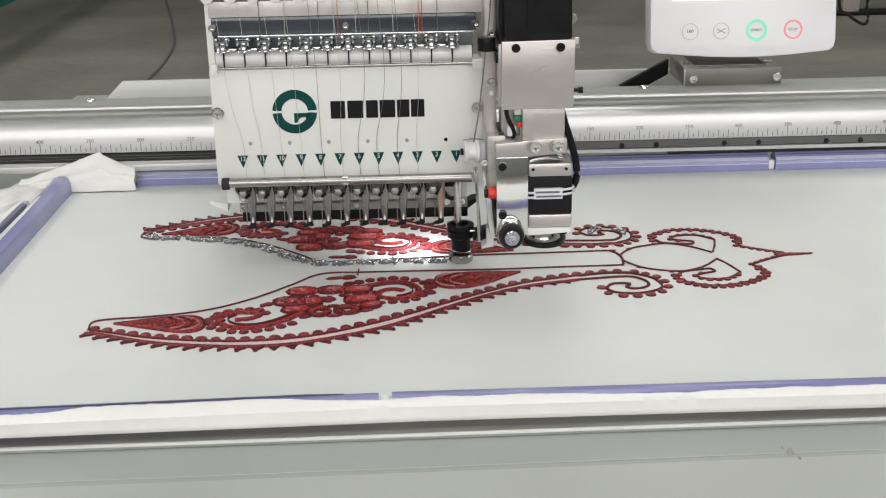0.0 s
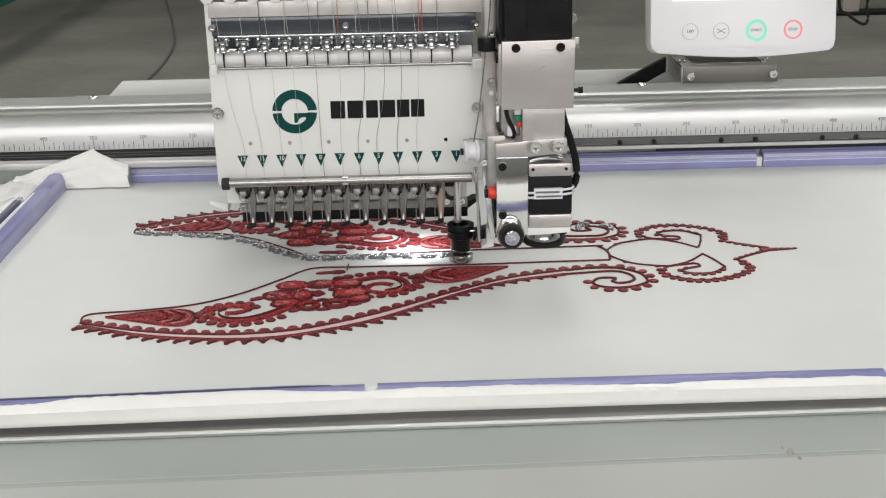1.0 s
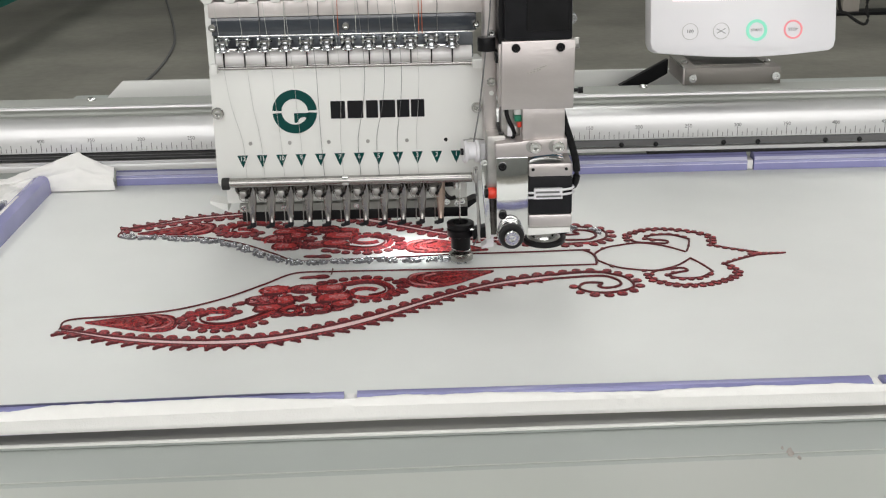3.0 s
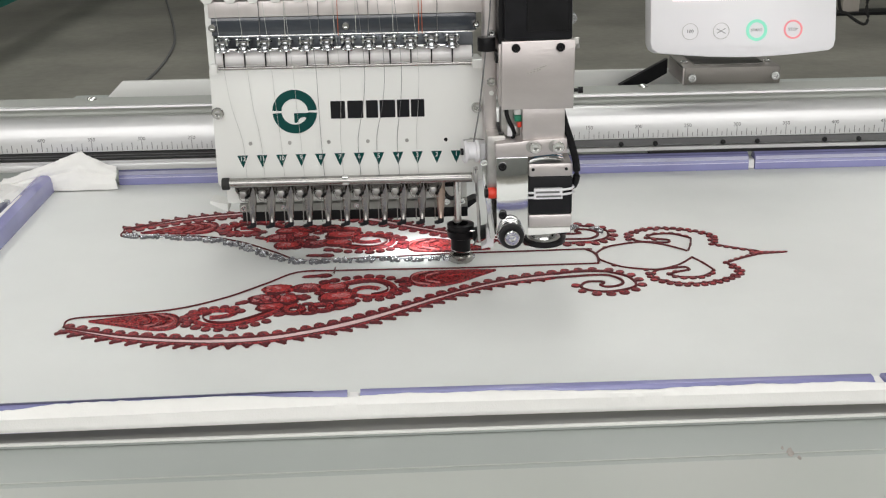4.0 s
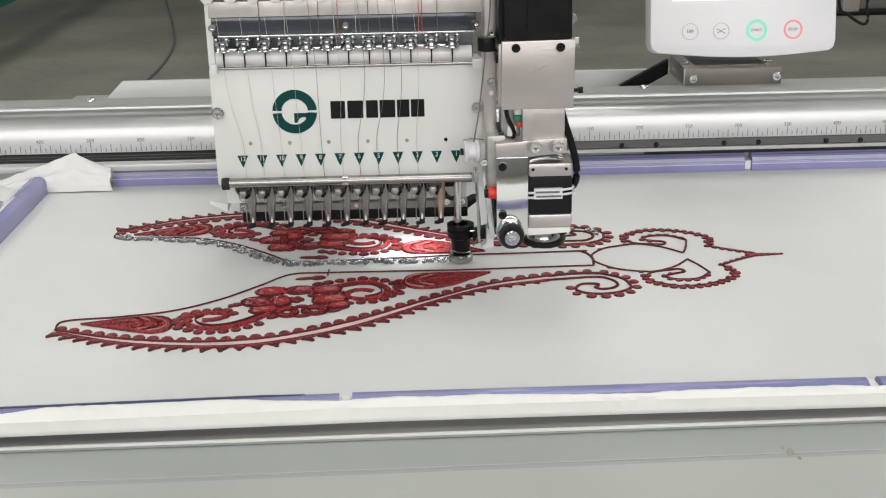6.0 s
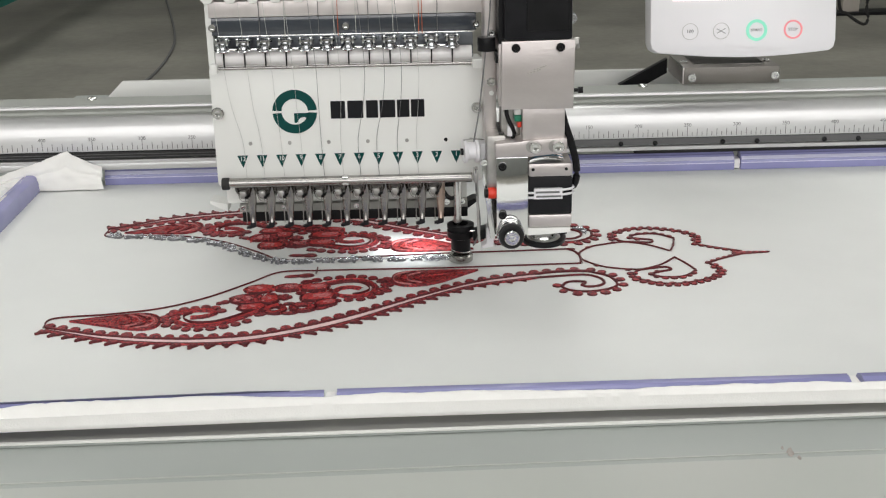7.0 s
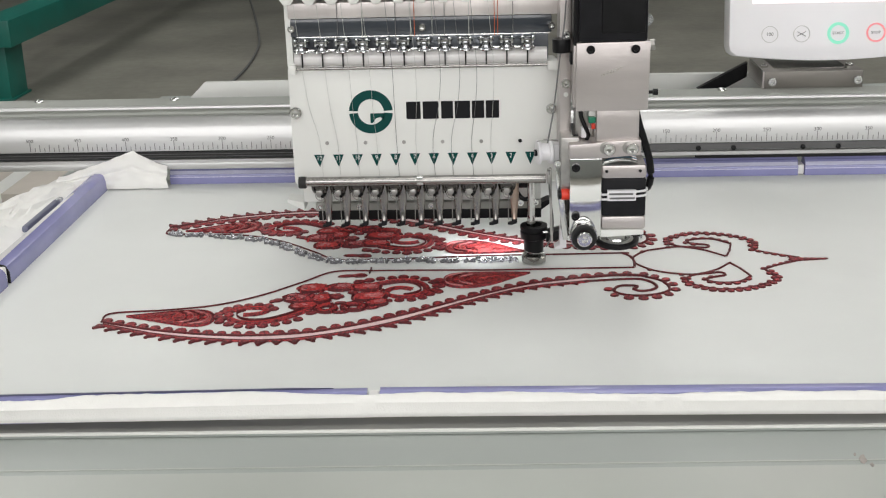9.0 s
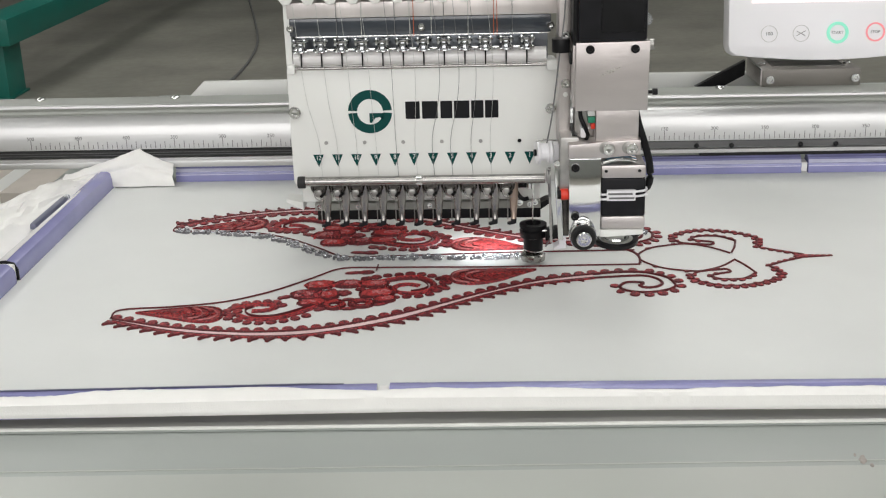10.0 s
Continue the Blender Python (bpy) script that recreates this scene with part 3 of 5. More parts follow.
SPIRAL2 = [(0.3972, -0.0584), (0.4009, -0.0629), (0.4101, -0.0618), (0.4161, -0.0540), (0.4122, -0.0429), (0.4003, -0.0365), (0.3637, -0.0395)]
OUT = [(-0.0039, -0.1128), (0.0442, -0.1344), (0.0921, -0.1453), (0.1320, -0.1470), (0.1666, -0.1393), (0.2132, -0.1185),
       (0.2750, -0.0745), (0.3166, -0.0515), (0.3637, -0.0395)]
LEAF1 = [(0.0094, -0.0976), (0.0225, -0.0944), (0.0365, -0.0913), (0.0528, -0.0885), (0.0655, -0.0886), (0.0739, -0.0937), (0.0778, -0.1046), (0.0760, -0.1140), (0.0700, -0.1184),
         (0.0635, -0.1187), (0.0531, -0.1160), (0.0414, -0.1110), (0.0268, -0.1046)]
LEAF2 = [(0.3187, -0.0184), (0.2911, -0.0165), (0.2680, -0.0167), (0.2565, -0.0184), (0.2504, -0.0236), (0.2485, -0.0325), (0.2501, -0.0416), (0.2559, -0.0472), (0.2647, -0.0493),
         (0.2760, -0.0479), (0.2898, -0.0412), (0.3041, -0.0296)]
CURL1 = [(0.0850, -0.0930), (0.0931, -0.0868), (0.1031, -0.0848), (0.1120, -0.0858), (0.1158, -0.0906), (0.1120, -0.0950), (0.1056, -0.0977), (0.0985, -0.0982)]
STEM1 = [(0.0850, -0.1010), (0.0961, -0.1105), (0.1078, -0.1146), (0.1199, -0.1124), (0.1308, -0.1060), (0.1392, -0.0979), (0.1482, -0.0894)]
CURL2 = [(0.1908, -0.0396), (0.1997, -0.0352), (0.2131, -0.0303), (0.2260, -0.0326), (0.2345, -0.0432), (0.2352, -0.0548), (0.2287, -0.0640), (0.2182, -0.0668), (0.2076, -0.0634),
         (0.2034, -0.0558), (0.2076, -0.0488), (0.2165, -0.0470), (0.2246, -0.0504)]
OVAL = [(0.4063, 0.0085), (0.4074, -0.0021), (0.4213, -0.0195), (0.4443, -0.0285), (0.4560, -0.0265), (0.4701, -0.0176), (0.4833, -0.0027)]
PEAK = [(0.4833, -0.0027), (0.4890, -0.0172), (0.4937, -0.0348)]
CURLE = [(0.4424, -0.0372), (0.4440, -0.0503), (0.4636, -0.0628), (0.4852, -0.0607), (0.5048, -0.0498), (0.5122, -0.0375), (0.5079, -0.0188)]
TIP = [(0.5079, -0.0188), (0.5228, -0.0090), (0.5423, 0.0010)]
CURLI = [(0.4424, -0.0372), (0.4488, -0.0300), (0.4619, -0.0268), (0.4713, -0.0254), (0.4739, -0.0317), (0.4626, -0.0361), (0.4568, -0.0408),
         (0.4643, -0.0480), (0.4811, -0.0475), (0.4937, -0.0348)]
CURL1_EDGE = [(0.0845, -0.0856), (0.0931, -0.0806), (0.1023, -0.0790), (0.1107, -0.0780), (0.1180, -0.0838), (0.1225, -0.0905), (0.1245, -0.0930)]
STEM1_EDGE = [(0.0825, -0.1105), (0.0914, -0.1155), (0.0990, -0.1200), (0.1080, -0.1208), (0.1170, -0.1192), (0.1264, -0.1170), (0.1340, -0.1130), (0.1415, -0.1080), (0.1480, -0.1020)]
STEM1_LINE = [(0.0985, -0.0890), (0.0930, -0.0950), (0.0974, -0.1047), (0.1071, -0.1088), (0.1194, -0.1070), (0.1341, -0.0965), (0.1456, -0.0840)]
CURL2_EDGE = [(0.1800, -0.0318), (0.1890, -0.0282), (0.1961, -0.0252), (0.2052, -0.0240), (0.2152, -0.0218), (0.2244, -0.0236), (0.2335, -0.0275), (0.2405, -0.0350), (0.2436, -0.0470), (0.2400, -0.0585),
              (0.2322, -0.0690), (0.2235, -0.0724), (0.2118, -0.0724), (0.2060, -0.0706)]
CLUMP = [(0.0790, -0.0965), (0.0825, -0.0915), (0.0836, -0.1050), (0.0875, -0.0975), (0.0800, -0.1020), (0.2449, -0.0309), (0.2465, -0.0438), (0.2450, -0.0561), (0.2480, -0.0370)]
# flower petals: centre, half length, half width, turn, open eye or not
PETALS = [(0.1445, -0.0452, 0.0118, 0.0088, 0.06, False), (0.1382, -0.0665, 0.0148, 0.0098, -0.08, False), (0.1428, -0.0832, 0.0112, 0.0064, 0.10, False),
          (0.1600, -0.0885, 0.0088, 0.0100, 0.40, True), (0.1808, -0.0868, 0.0104, 0.0088, -0.12, True), (0.1880, -0.0462, 0.0118, 0.0070, -0.05, False),
          (0.1915, -0.0668, 0.0142, 0.0085, 0.04, False), (0.1672, -0.0452, 0.0112, 0.0070, 0.05, False), (0.1985, -0.0805, 0.0086, 0.0056, 0.25, False),
          (0.1545, -0.0700, 0.0075, 0.0085, 0.0, False)]


def motif(name, side, build, mat, label):
    bm = bmesh.new()
    build(bm, side)
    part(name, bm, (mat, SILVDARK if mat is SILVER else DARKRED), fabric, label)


def oval(u, v, a, b, turn, n=12):
    c, w = math.cos(turn), math.sin(turn)
    return [(u + c * a * math.cos(k * math.tau / n) - w * b * math.sin(k * math.tau / n), v + w * a * math.cos(k * math.tau / n) + c * b * math.sin(k * math.tau / n)) for k in range(n + 1)]


def petal(k):
    """One satin petal; some are left open in the middle."""
    u, v, a, b, turn, eye_open = PETALS[k]

    def build(bm, side):
        if eye_open:
            ridge(bm, oval(u, v, a * 0.72, b * 0.70, turn), side, b * 0.62, 0.0013)
        else:
            blob(bm, u, v, a, b, turn, side, 0.0011 + 0.0001 * k, 20)
    return build


def stitching(bm, side, u, v, a, b, turn, count, h, inner=0.0):
    """Loose single stitches laid over a padded oval."""
    c, w = math.cos(turn), math.sin(turn)
    for _ in range(count):
        ang, f = random.uniform(0, math.tau), math.sqrt(random.uniform(inner, 0.98))
        p, q = a * f * math.cos(ang), b * f * math.sin(ang)
        way = turn + math.atan2(q, p * 0.6) + random.uniform(-0.4, 0.4)
        start = len(bm.faces)
        blob(bm, u + c * p - w * q, v + w * p + c * q, random.uniform(0.0016, 0.0034), random.uniform(0.00035, 0.0006), way, side, h + random.uniform(0, 0.0005), 5)
        bm.faces.ensure_lookup_table()
        mat = random.choice((0, 0, 0, 1, 2, 2))
        for g in bm.faces[start:]:
            g.material_index = mat


def stitch_part(name, label, side, rows):
    bm = bmesh.new()
    for row in rows:
        stitching(bm, side, *row)
    part(name, bm, (RED, DARKRED, GLINT), fabric, label)


def petal_lines(k, dark):
    """Stitch lines along a petal: its dark rim, or the bright rays of thread."""
    u, v, a, b, turn, eye_open = PETALS[k]

    def build(bm, side):
        if dark:
            ridge(bm, oval(u, v, a * 0.98, b * 0.96, turn), side, 0.0012, 0.0015 + 0.0001 * k)
            if eye_open:
                ridge(bm, oval(u, v, a * 0.42, b * 0.40, turn), side, 0.0009, 0.0014)
        else:
            c, w = math.cos(turn), math.sin(turn)
            for j in (-0.62, -0.34, -0.08, 0.18, 0.44, 0.66):
                if eye_open and abs(j) < 0.4:
                    continue
                reach = 0.82 * math.sqrt(1 - j * j)
                pts = [(u + c * a * f - w * b * (j + 0.10 * math.sin(3 * f)), v + w * a * f + c * b * (j + 0.10 * math.sin(3 * f))) for f in (-reach, -reach * 0.3, reach * 0.4, reach)]
                ridge(bm, pts, side, 0.0010, 0.0018 + 0.0001 * k)
    return build


def petal_gaps(k):
    """Thin pale lines that fan out along a petal."""
    u, v, a, b, turn, eye_open = PETALS[k]
    c, w = math.cos(turn), math.sin(turn)
    out = 1 if u > 0.165 else -1

    def build(bm, side):
        for j in (-0.55, -0.18, 0.20, 0.58):
            pts = []
            for f in (-0.25, 0.25, 0.72):
                p, q = out * a * f, b * j * (0.55 + 0.6 * f)
                pts.append((u + c * p - w * q, v + w * p + c * q))
            if not eye_open:
                ridge(bm, pts, side, 0.0006, 0.0018 + 0.0001 * k, 0.0015)
    return build


def hook_row(pts, side):
    """The toothed outer border: padded teeth, each bent to a dark point."""
    path = smooth_path([(*p, 0) for p in pts], 0.0119)
    for i in range(len(path) - 1):
        p = path[i]
        d = (path[i + 1] - path[max(i - 1, 0)]).normalized()
        n = Vector((d.y, -d.x, 0))
        lean = min(1, max(-1, (p.x - 0.135) / 0.04)) * 0.0026
        size = 0.86 * (1.0 if p.x < 0.26 else max(0.55, 1.0 - (p.x - 0.26) * 4.5)) * (1 + 0.16 * noise.noise(Vector((i * 5.7, 3, 1))))
        rim = [(-0.0046, 0.0002), (0.0046, 0.0002), (0.0050, 0.0026), (0.0042, 0.0046), (0.0026 + lean * 0.6, 0.0066), (0.0016 + lean, 0.0088), (-0.0016 + lean, 0.0092), (-0.0030 + lean * 0.6, 0.0066), (-0.0046, 0.0046), (-0.0052, 0.0024)]
        bm = bmesh.new()
        q = [p + (d * a + n * b) * size for a, b in rim]
        c = p + (d * lean * 0.3 + n * 0.0040) * size
        r0 = [bm.verts.new(side(v) - Vector((0, 0, 0.0002))) for v in q]
        r1 = [bm.verts.new(side(c.lerp(v, 0.78)) + Vector((0, 0, 0.0012))) for v in q]
        mid = bm.verts.new(side(c) + Vector((0, 0, 0.0015)))
        for k in range(10):
            j = (k + 1) % 10
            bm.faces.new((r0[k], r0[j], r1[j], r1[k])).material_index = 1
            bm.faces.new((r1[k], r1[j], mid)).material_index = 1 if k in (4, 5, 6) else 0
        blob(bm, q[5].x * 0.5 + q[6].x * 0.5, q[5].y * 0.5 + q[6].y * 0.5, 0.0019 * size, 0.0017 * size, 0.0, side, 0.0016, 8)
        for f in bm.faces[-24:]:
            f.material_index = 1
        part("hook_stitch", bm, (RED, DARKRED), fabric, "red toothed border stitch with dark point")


for side in (near_side, far_side):
    motif("outline_stitch", side, lambda bm, s: ridge(bm, INNER, s, 0.0015, 0.0010), DARKRED, "dark red outline stitching")

    def ribbon_lines(bm, s):
        ridge(bm, RIB, s, 0.0031, 0.0012)
        ridge(bm, OUT, s, 0.0034, 0.0012)
        ridge(bm, SPIRAL, s, 0.0030, 0.0012)
        ridge(bm, SPIRAL2, s, 0.0030, 0.0012)
    motif("ribbon_stitch", side, ribbon_lines, DARKRED, "dark red double ribbon lines")

    # red reflected between the ribbon lines, painted as a pale pink band
    def pink(bm, s):
        a = smooth_path([(*p, 0) for p in RIB[:9]], 0.006)
        b = smooth_path([(*p, 0) for p in OUT], (sum((Vector(q) - Vector(p)).length for p, q in zip(OUT, OUT[1:])) / (len(a) - 1)))
        n = min(len(a), len(b))
        A = [bm.verts.new(s(p) + Vector((0, 0, 0.0004))) for p in a[:n]]
        B = [bm.verts.new(s(p) + Vector((0, 0, 0.0004))) for p in b[:n]]
        for k in range(n - 1):
            bm.faces.new((A[k], A[k + 1], B[k + 1], B[k]))
    motif("satin_ribbon", side, pink, PINK, "pale pink band painted as red reflected onto the fabric")
    lobe_row("scallop", "red scalloped stitch", RIB, side, 0.0107, 0.0047, 0.0043, 0.0044)
    lobe_row("scallop", "red scalloped stitch", SPIRAL[:8], side, 0.0092, 0.0046, 0.0040, 0.0043)
    hook_row(OUT, side)
    motif("stitch_base", side, lambda bm, s: ridge(bm, [(u, v + 0.0016) for u, v in RIB], s, 0.0034, 0.0010), RED, "red base stitching")
    motif("stitch_base", side, lambda bm, s: ridge(bm, [(u, v - 0.0012) for u, v in OUT], s, 0.0030, 0.0010), RED, "red base stitching")
    motif("leaf_fill", side, lambda bm, s: filled(bm, LEAF1, s), SEQUIN, "glittering red filled leaf")
    motif("leaf_fill", side, lambda bm, s: filled(bm, LEAF2, s), SEQUIN, "glittering red filled leaf")
    for leaf in (LEAF1, LEAF2):
        motif("leaf_outline", side, lambda bm, s: ridge(bm, leaf + leaf[:1], s, 0.0010, 0.0013), RED, "dark red leaf outline")
    for k in range(4):
        motif("leaf_vein", side, lambda bm, s: ridge(bm, [(0.2640 + 0.004 * k, -0.0180 - 0.0018 * k), (0.2535 + 0.0048 * k, -0.0225 - 0.0016 * k), (0.2498 + 0.0056 * k, -0.0325), (0.2535 + 0.0048 * k, -0.0420 + 0.0016 * k), (0.2640 + 0.004 * k, -0.0470 + 0.0016 * k)], s, 0.0007, 0.0018), DARKRED if k % 2 else ROSE, "fine curved leaf vein")
        motif("leaf_vein", side, lambda bm, s: ridge(bm, [(0.0600 - 0.004 * k, -0.0905), (0.0690 - 0.0050 * k, -0.0960), (0.0735 - 0.0056 * k, -0.1045), (0.0690 - 0.0050 * k, -0.1125 + 0.001 * k), (0.0610 - 0.004 * k, -0.1155 + 0.002 * k)], s, 0.0007, 0.0018), DARKRED if k % 2 else ROSE, "fine curved leaf vein")
    motif("leaf_stem", side, lambda bm, s: ridge(bm, [(0.2500, -0.0370), (0.2450, -0.0380), (0.2410, -0.0395)], s, 0.0020, 0.0012), DARKRED, "dark red leaf stem")
    for cv, wd in ((CURL1, 0.0070), (STEM1, 0.0068), (CURL2, 0.0072)):
        motif("curl", side, lambda bm, s: ridge(bm, cv, s, wd, 0.0013), RED, "red stitched curl")
        motif("curl_line", side, lambda bm, s: (ridge(bm, cv, s, 0.0008, 0.0019)), GLINT, "bright red line on the curl")
    motif("curl_line", side, lambda bm, s: ridge(bm, STEM1_LINE, s, 0.0013, 0.0016), DARKRED, "dark red line beside the curl")
    motif("curl_line", side, lambda bm, s: ridge(bm, [(0.1930, -0.0425), (0.2030, -0.0385), (0.2135, -0.0352), (0.2235, -0.0368), (0.2300, -0.0450), (0.2308, -0.0540), (0.2250, -0.0600), (0.2180, -0.0625)], s, 0.0011, 0.0016), DARKRED, "dark red line beside the curl")
    lobe_row("curl_lobe", "red lobe of the curl", CURL1_EDGE, side, 0.0083, 0.0, 0.0041, 0.0044)
    lobe_row("curl_lobe", "red lobe of the curl", STEM1_EDGE, side, 0.0088, 0.0, 0.0040, 0.0042)
    lobe_row("curl_lobe", "red lobe of the curl", CURL2_EDGE, side, 0.0092, 0.0, 0.0043, 0.0043)
    for k, (u, v) in enumerate(CLUMP):
        motif("small_leaf", side, lambda bm, s: blob(bm, u, v, 0.0040, 0.0042, k * 1.1, s, 0.0012, 10), RED, "small red stitched leaf")
    for k in range(len(PETALS)):
        motif("petal", side, petal(k), SEQUIN, "glittering red flower petal")
        motif("petal_outline", side, petal_lines(k, True), DARKRED, "dark red petal outline")
        motif("petal_ray", side, petal_lines(k, False), RED if k % 3 == 1 else GLINT, "fine thread rays on the petal")
        u, v, a, b, turn, eye_open = PETALS[k]
        motif("petal_gap", side, petal_gaps(k), ROSE, "pale rose thread between the red rays")
        stitch_part("petal_stitch", "loose red stitches over the petal", side, [(u, v, a, b, turn, 22, 0.0016 + 0.0001 * k, 0.35 if eye_open else 0.0)])
    stitch_part("flower_stitch", "loose red stitches between the petals", side, [(0.1560, -0.0660, 0.010, 0.008, 0.0, 14, 0.0008, 0.0), (0.1850, -0.0570, 0.012, 0.007, 0.0, 14, 0.0008, 0.0), (0.1960, -0.0600, 0.006, 0.020, 0.0, 26, 0.0012, 0.0), (0.1480, -0.0570, 0.011, 0.006, 0.0, 12, 0.0008, 0.0)])
    stitch_part("leaf_stitch", "glittering single stitches on the leaf", side, [(0.0300 + 0.011 * k, -0.0990 - 0.0016 * k, 0.0080, 0.0030 + 0.0028 * k, -0.1, 24 + 8 * k, 0.0011, 0.0) for k in range(4)])
    stitch_part("leaf_stitch", "glittering single stitches on the leaf", side, [(0.2980 - 0.011 * k, -0.0250 - 0.0022 * k, 0.0090, 0.0030 + 0.0028 * k, 0.2, 24 + 8 * k, 0.0011, 0.0) for k in range(4)])
    motif("flower_centre", side, lambda bm, s: [blob(bm, 0.1650 + 0.0036 * math.cos(k * 1.26), -0.0635 + 0.0028 * math.sin(k * 1.26), 0.0034, 0.0030, k, s, 0.0016) for k in range(5)], RED, "red flower centre")
    for u, v, a, b, t in (
        (0.1700, -0.0176, 0.0085, 0.0026, 0.1), (0.1800, -0.0168, 0.0065, 0.0042, 0.1), (0.1815, -0.0311, 0.0044, 0.0036, 0.2), (0.1205, -0.0692, 0.0042, 0.0034, 0.4), (0.1165, -0.0712, 0.0026, 0.0028, 0.0),
        (0.1530, -0.0388, 0.0045, 0.0024, -0.5), (0.1500, -0.0960, 0.0050, 0.0034, 0.5), (0.1720, -0.0960, 0.0060, 0.0026, 0.1), (0.1950, -0.0880, 0.0055, 0.0026, 0.3), (0.2060, -0.0740, 0.0042, 0.0030, 0.1),
        (0.1780, -0.0560, 0.0050, 0.0030, -0.3), (0.1545, -0.0575, 0.0050, 0.0034, 0.5), (0.1700, -0.0770, 0.0050, 0.0028, 0.1)):
        motif("small_leaf", side, lambda bm, s: blob(bm, u, v, a, b, t, s, 0.0012, 12), RED, "small red stitched leaf")
    for line, wd in ((OVAL, 0.0020), (PEAK, 0.0020), (TIP, 0.0024)):
        motif("outline_stitch", side, lambda bm, s: ridge(bm, line, s, wd, 0.0010), DARKRED, "dark red outline stitching")
    motif("end_curl", side, lambda bm, s: (ridge(bm, CURLE, s, 0.0028, 0.0012), ridge(bm, CURLI, s, 0.0026, 0.0012)), DARKRED, "dark red end curl")
    lobe_row("end_lobe", "red lobe of the end curl", CURLE, side, 0.0064, -0.0024, 0.0031, 0.0032)
    lobe_row("end_lobe", "red lobe of the end curl", CURLE, side, 0.0110, 0.0018, 0.0026, 0.0020)
    lobe_row("end_lobe", "red lobe of the end curl", TIP, side, 0.0068, 0.0012, 0.0028, 0.0022)
    lobe_row("end_lobe", "red lobe of the end curl", CURLI[5:], side, 0.0070, -0.0016, 0.0028, 0.0022)
    lobe_row("oval_knot", "small red knot on the outline", OVAL, side, 0.026, -0.0012, 0.0024, 0.0018, start=1)


def tip_build(bm, s):
    for k in range(6):
        blob(bm, 0.5370 + 0.0050 * k, 0.0027, 0.0046 - 0.0002 * k, 0.0042 - 0.0006 * k, 0.2, s, 0.0011)


motif("end_tip", near_side, tip_build, RED, "red pointed tip")
motif("outline_stitch", near_side, lambda bm, s: ridge(bm, [(0.4044, -0.0101), (0.4062, 0.0070), (0.4040, 0.0180), (0.3991, 0.0258)], s, 0.0026, 0.0011), DARKRED, "dark red closing stitch line")
motif("outline_stitch", near_side, lambda bm, s: ridge(bm, [(0.1880, 0.0010), (0.1875, -0.0080), (0.1872, -0.0140)], s, 0.0016, 0.0009), DARKRED, "dark red centre tick")

SILV = [(-0.0041, 0.1060), (0.0148, 0.0990), (0.0486, 0.0925), (0.0890, 0.0765), (0.1155, 0.0515), (0.1395, 0.0300), (0.1583, 0.0195), (0.1947, 0.0192), (0.2400, 0.0172), (0.2720, 0.0160)]


def silver_bits(bm, pts, s):
    path = smooth_path([(*p, 0) for p in pts], 0.0009)
    ridge(bm, pts, s, 0.0013, 0.0010)
    for i, p in enumerate(path):
        if i % 22 > 15:
            continue
        a = random.uniform(0, 3.1)
        blob(bm, p.x + random.uniform(-0.0014, 0.0014), p.y - 0.0016 + random.uniform(-0.0046, 0.0042), random.uniform(0.0014, 0.0030), random.uniform(0.0008, 0.0017), a, s, random.uniform(0.0014, 0.0036), 6)


motif("silver_cord", near_side, lambda bm, s: silver_bits(bm, SILV, s), SILVER, "sparkling silver cord edging")
motif("silver_patch", far_side, lambda bm, s: silver_bits(bm, [(0.3900, -0.0560), (0.3935, -0.0620), (0.4010, -0.0660)], s), SILVER, "sparkling silver start of cord")
motif("silver_patch", far_side, lambda bm, s: silver_bits(bm, [(0.4130, -0.0640), (0.4190, -0.0590), (0.4200, -0.0500)], s), SILVER, "sparkling silver start of cord")

# white backing strip hanging over the near clips
bms = bmesh.new()
cols = []
NS = 900
for i in range(NS + 1):
    x = -0.60 + 1.50 * i / NS
    wob = 0.0035 * noise.noise(Vector((x * 9, 0.3, 0))) + 0.0022 * noise.noise(Vector((x * 45, 1.3, 0))) + 0.0009 * noise.noise(Vector((x * 180, 2.3, 0)))
    base = 0.6668 if x > -0.03 else 0.6668 + (x + 0.03) * 0.038
    f, g = min(max((x + 0.245) / 0.055, 0), 1), min(max((x + 0.105) / 0.075, 0), 1)
    cover = f * f * (3 - 2 * f) * (1 - g * g * (3 - 2 * g))
    base += 0.0064 * cover
    wob *= 1 - 0.6 * cover
    if x < -0.13:
        wob += 0.0016 * min(1, (-0.13 - x) / 0.05) * noise.noise(Vector((x * 260, 4.3, 0)))
    low = 0.6585 + 0.0018 * noise.noise(Vector((x * 2.2, 5.0, 0))) + (0.0 if x > 0 else x * 0.024)
    cols.append([bms.verts.new(c) for c in ((x, base + 0.0020 + wob, ZF + 0.0137), (x, base - 0.0005 + wob, ZF + 0.0146), (x, base - 0.0040 + wob * 0.5, ZF + 0.0138),
                                           (x, base - 0.0066 - 0.0064 * cover, ZF + 0.0118), (x, low + 0.0012, ZF + 0.0055), (x, low + 0.0006, ZF + 0.0026))])
for a, b in zip(cols, cols[1:]):
    for k in range(5):
        bms.faces.new((a[k], b[k], b[k + 1], a[k + 1]))
hem = part("hem", bms, CLOTH, fabric, "white backing fabric with a frayed edge")
sm = hem.modifiers.new("thickness", "SOLIDIFY")
sm.thickness = 0.0008


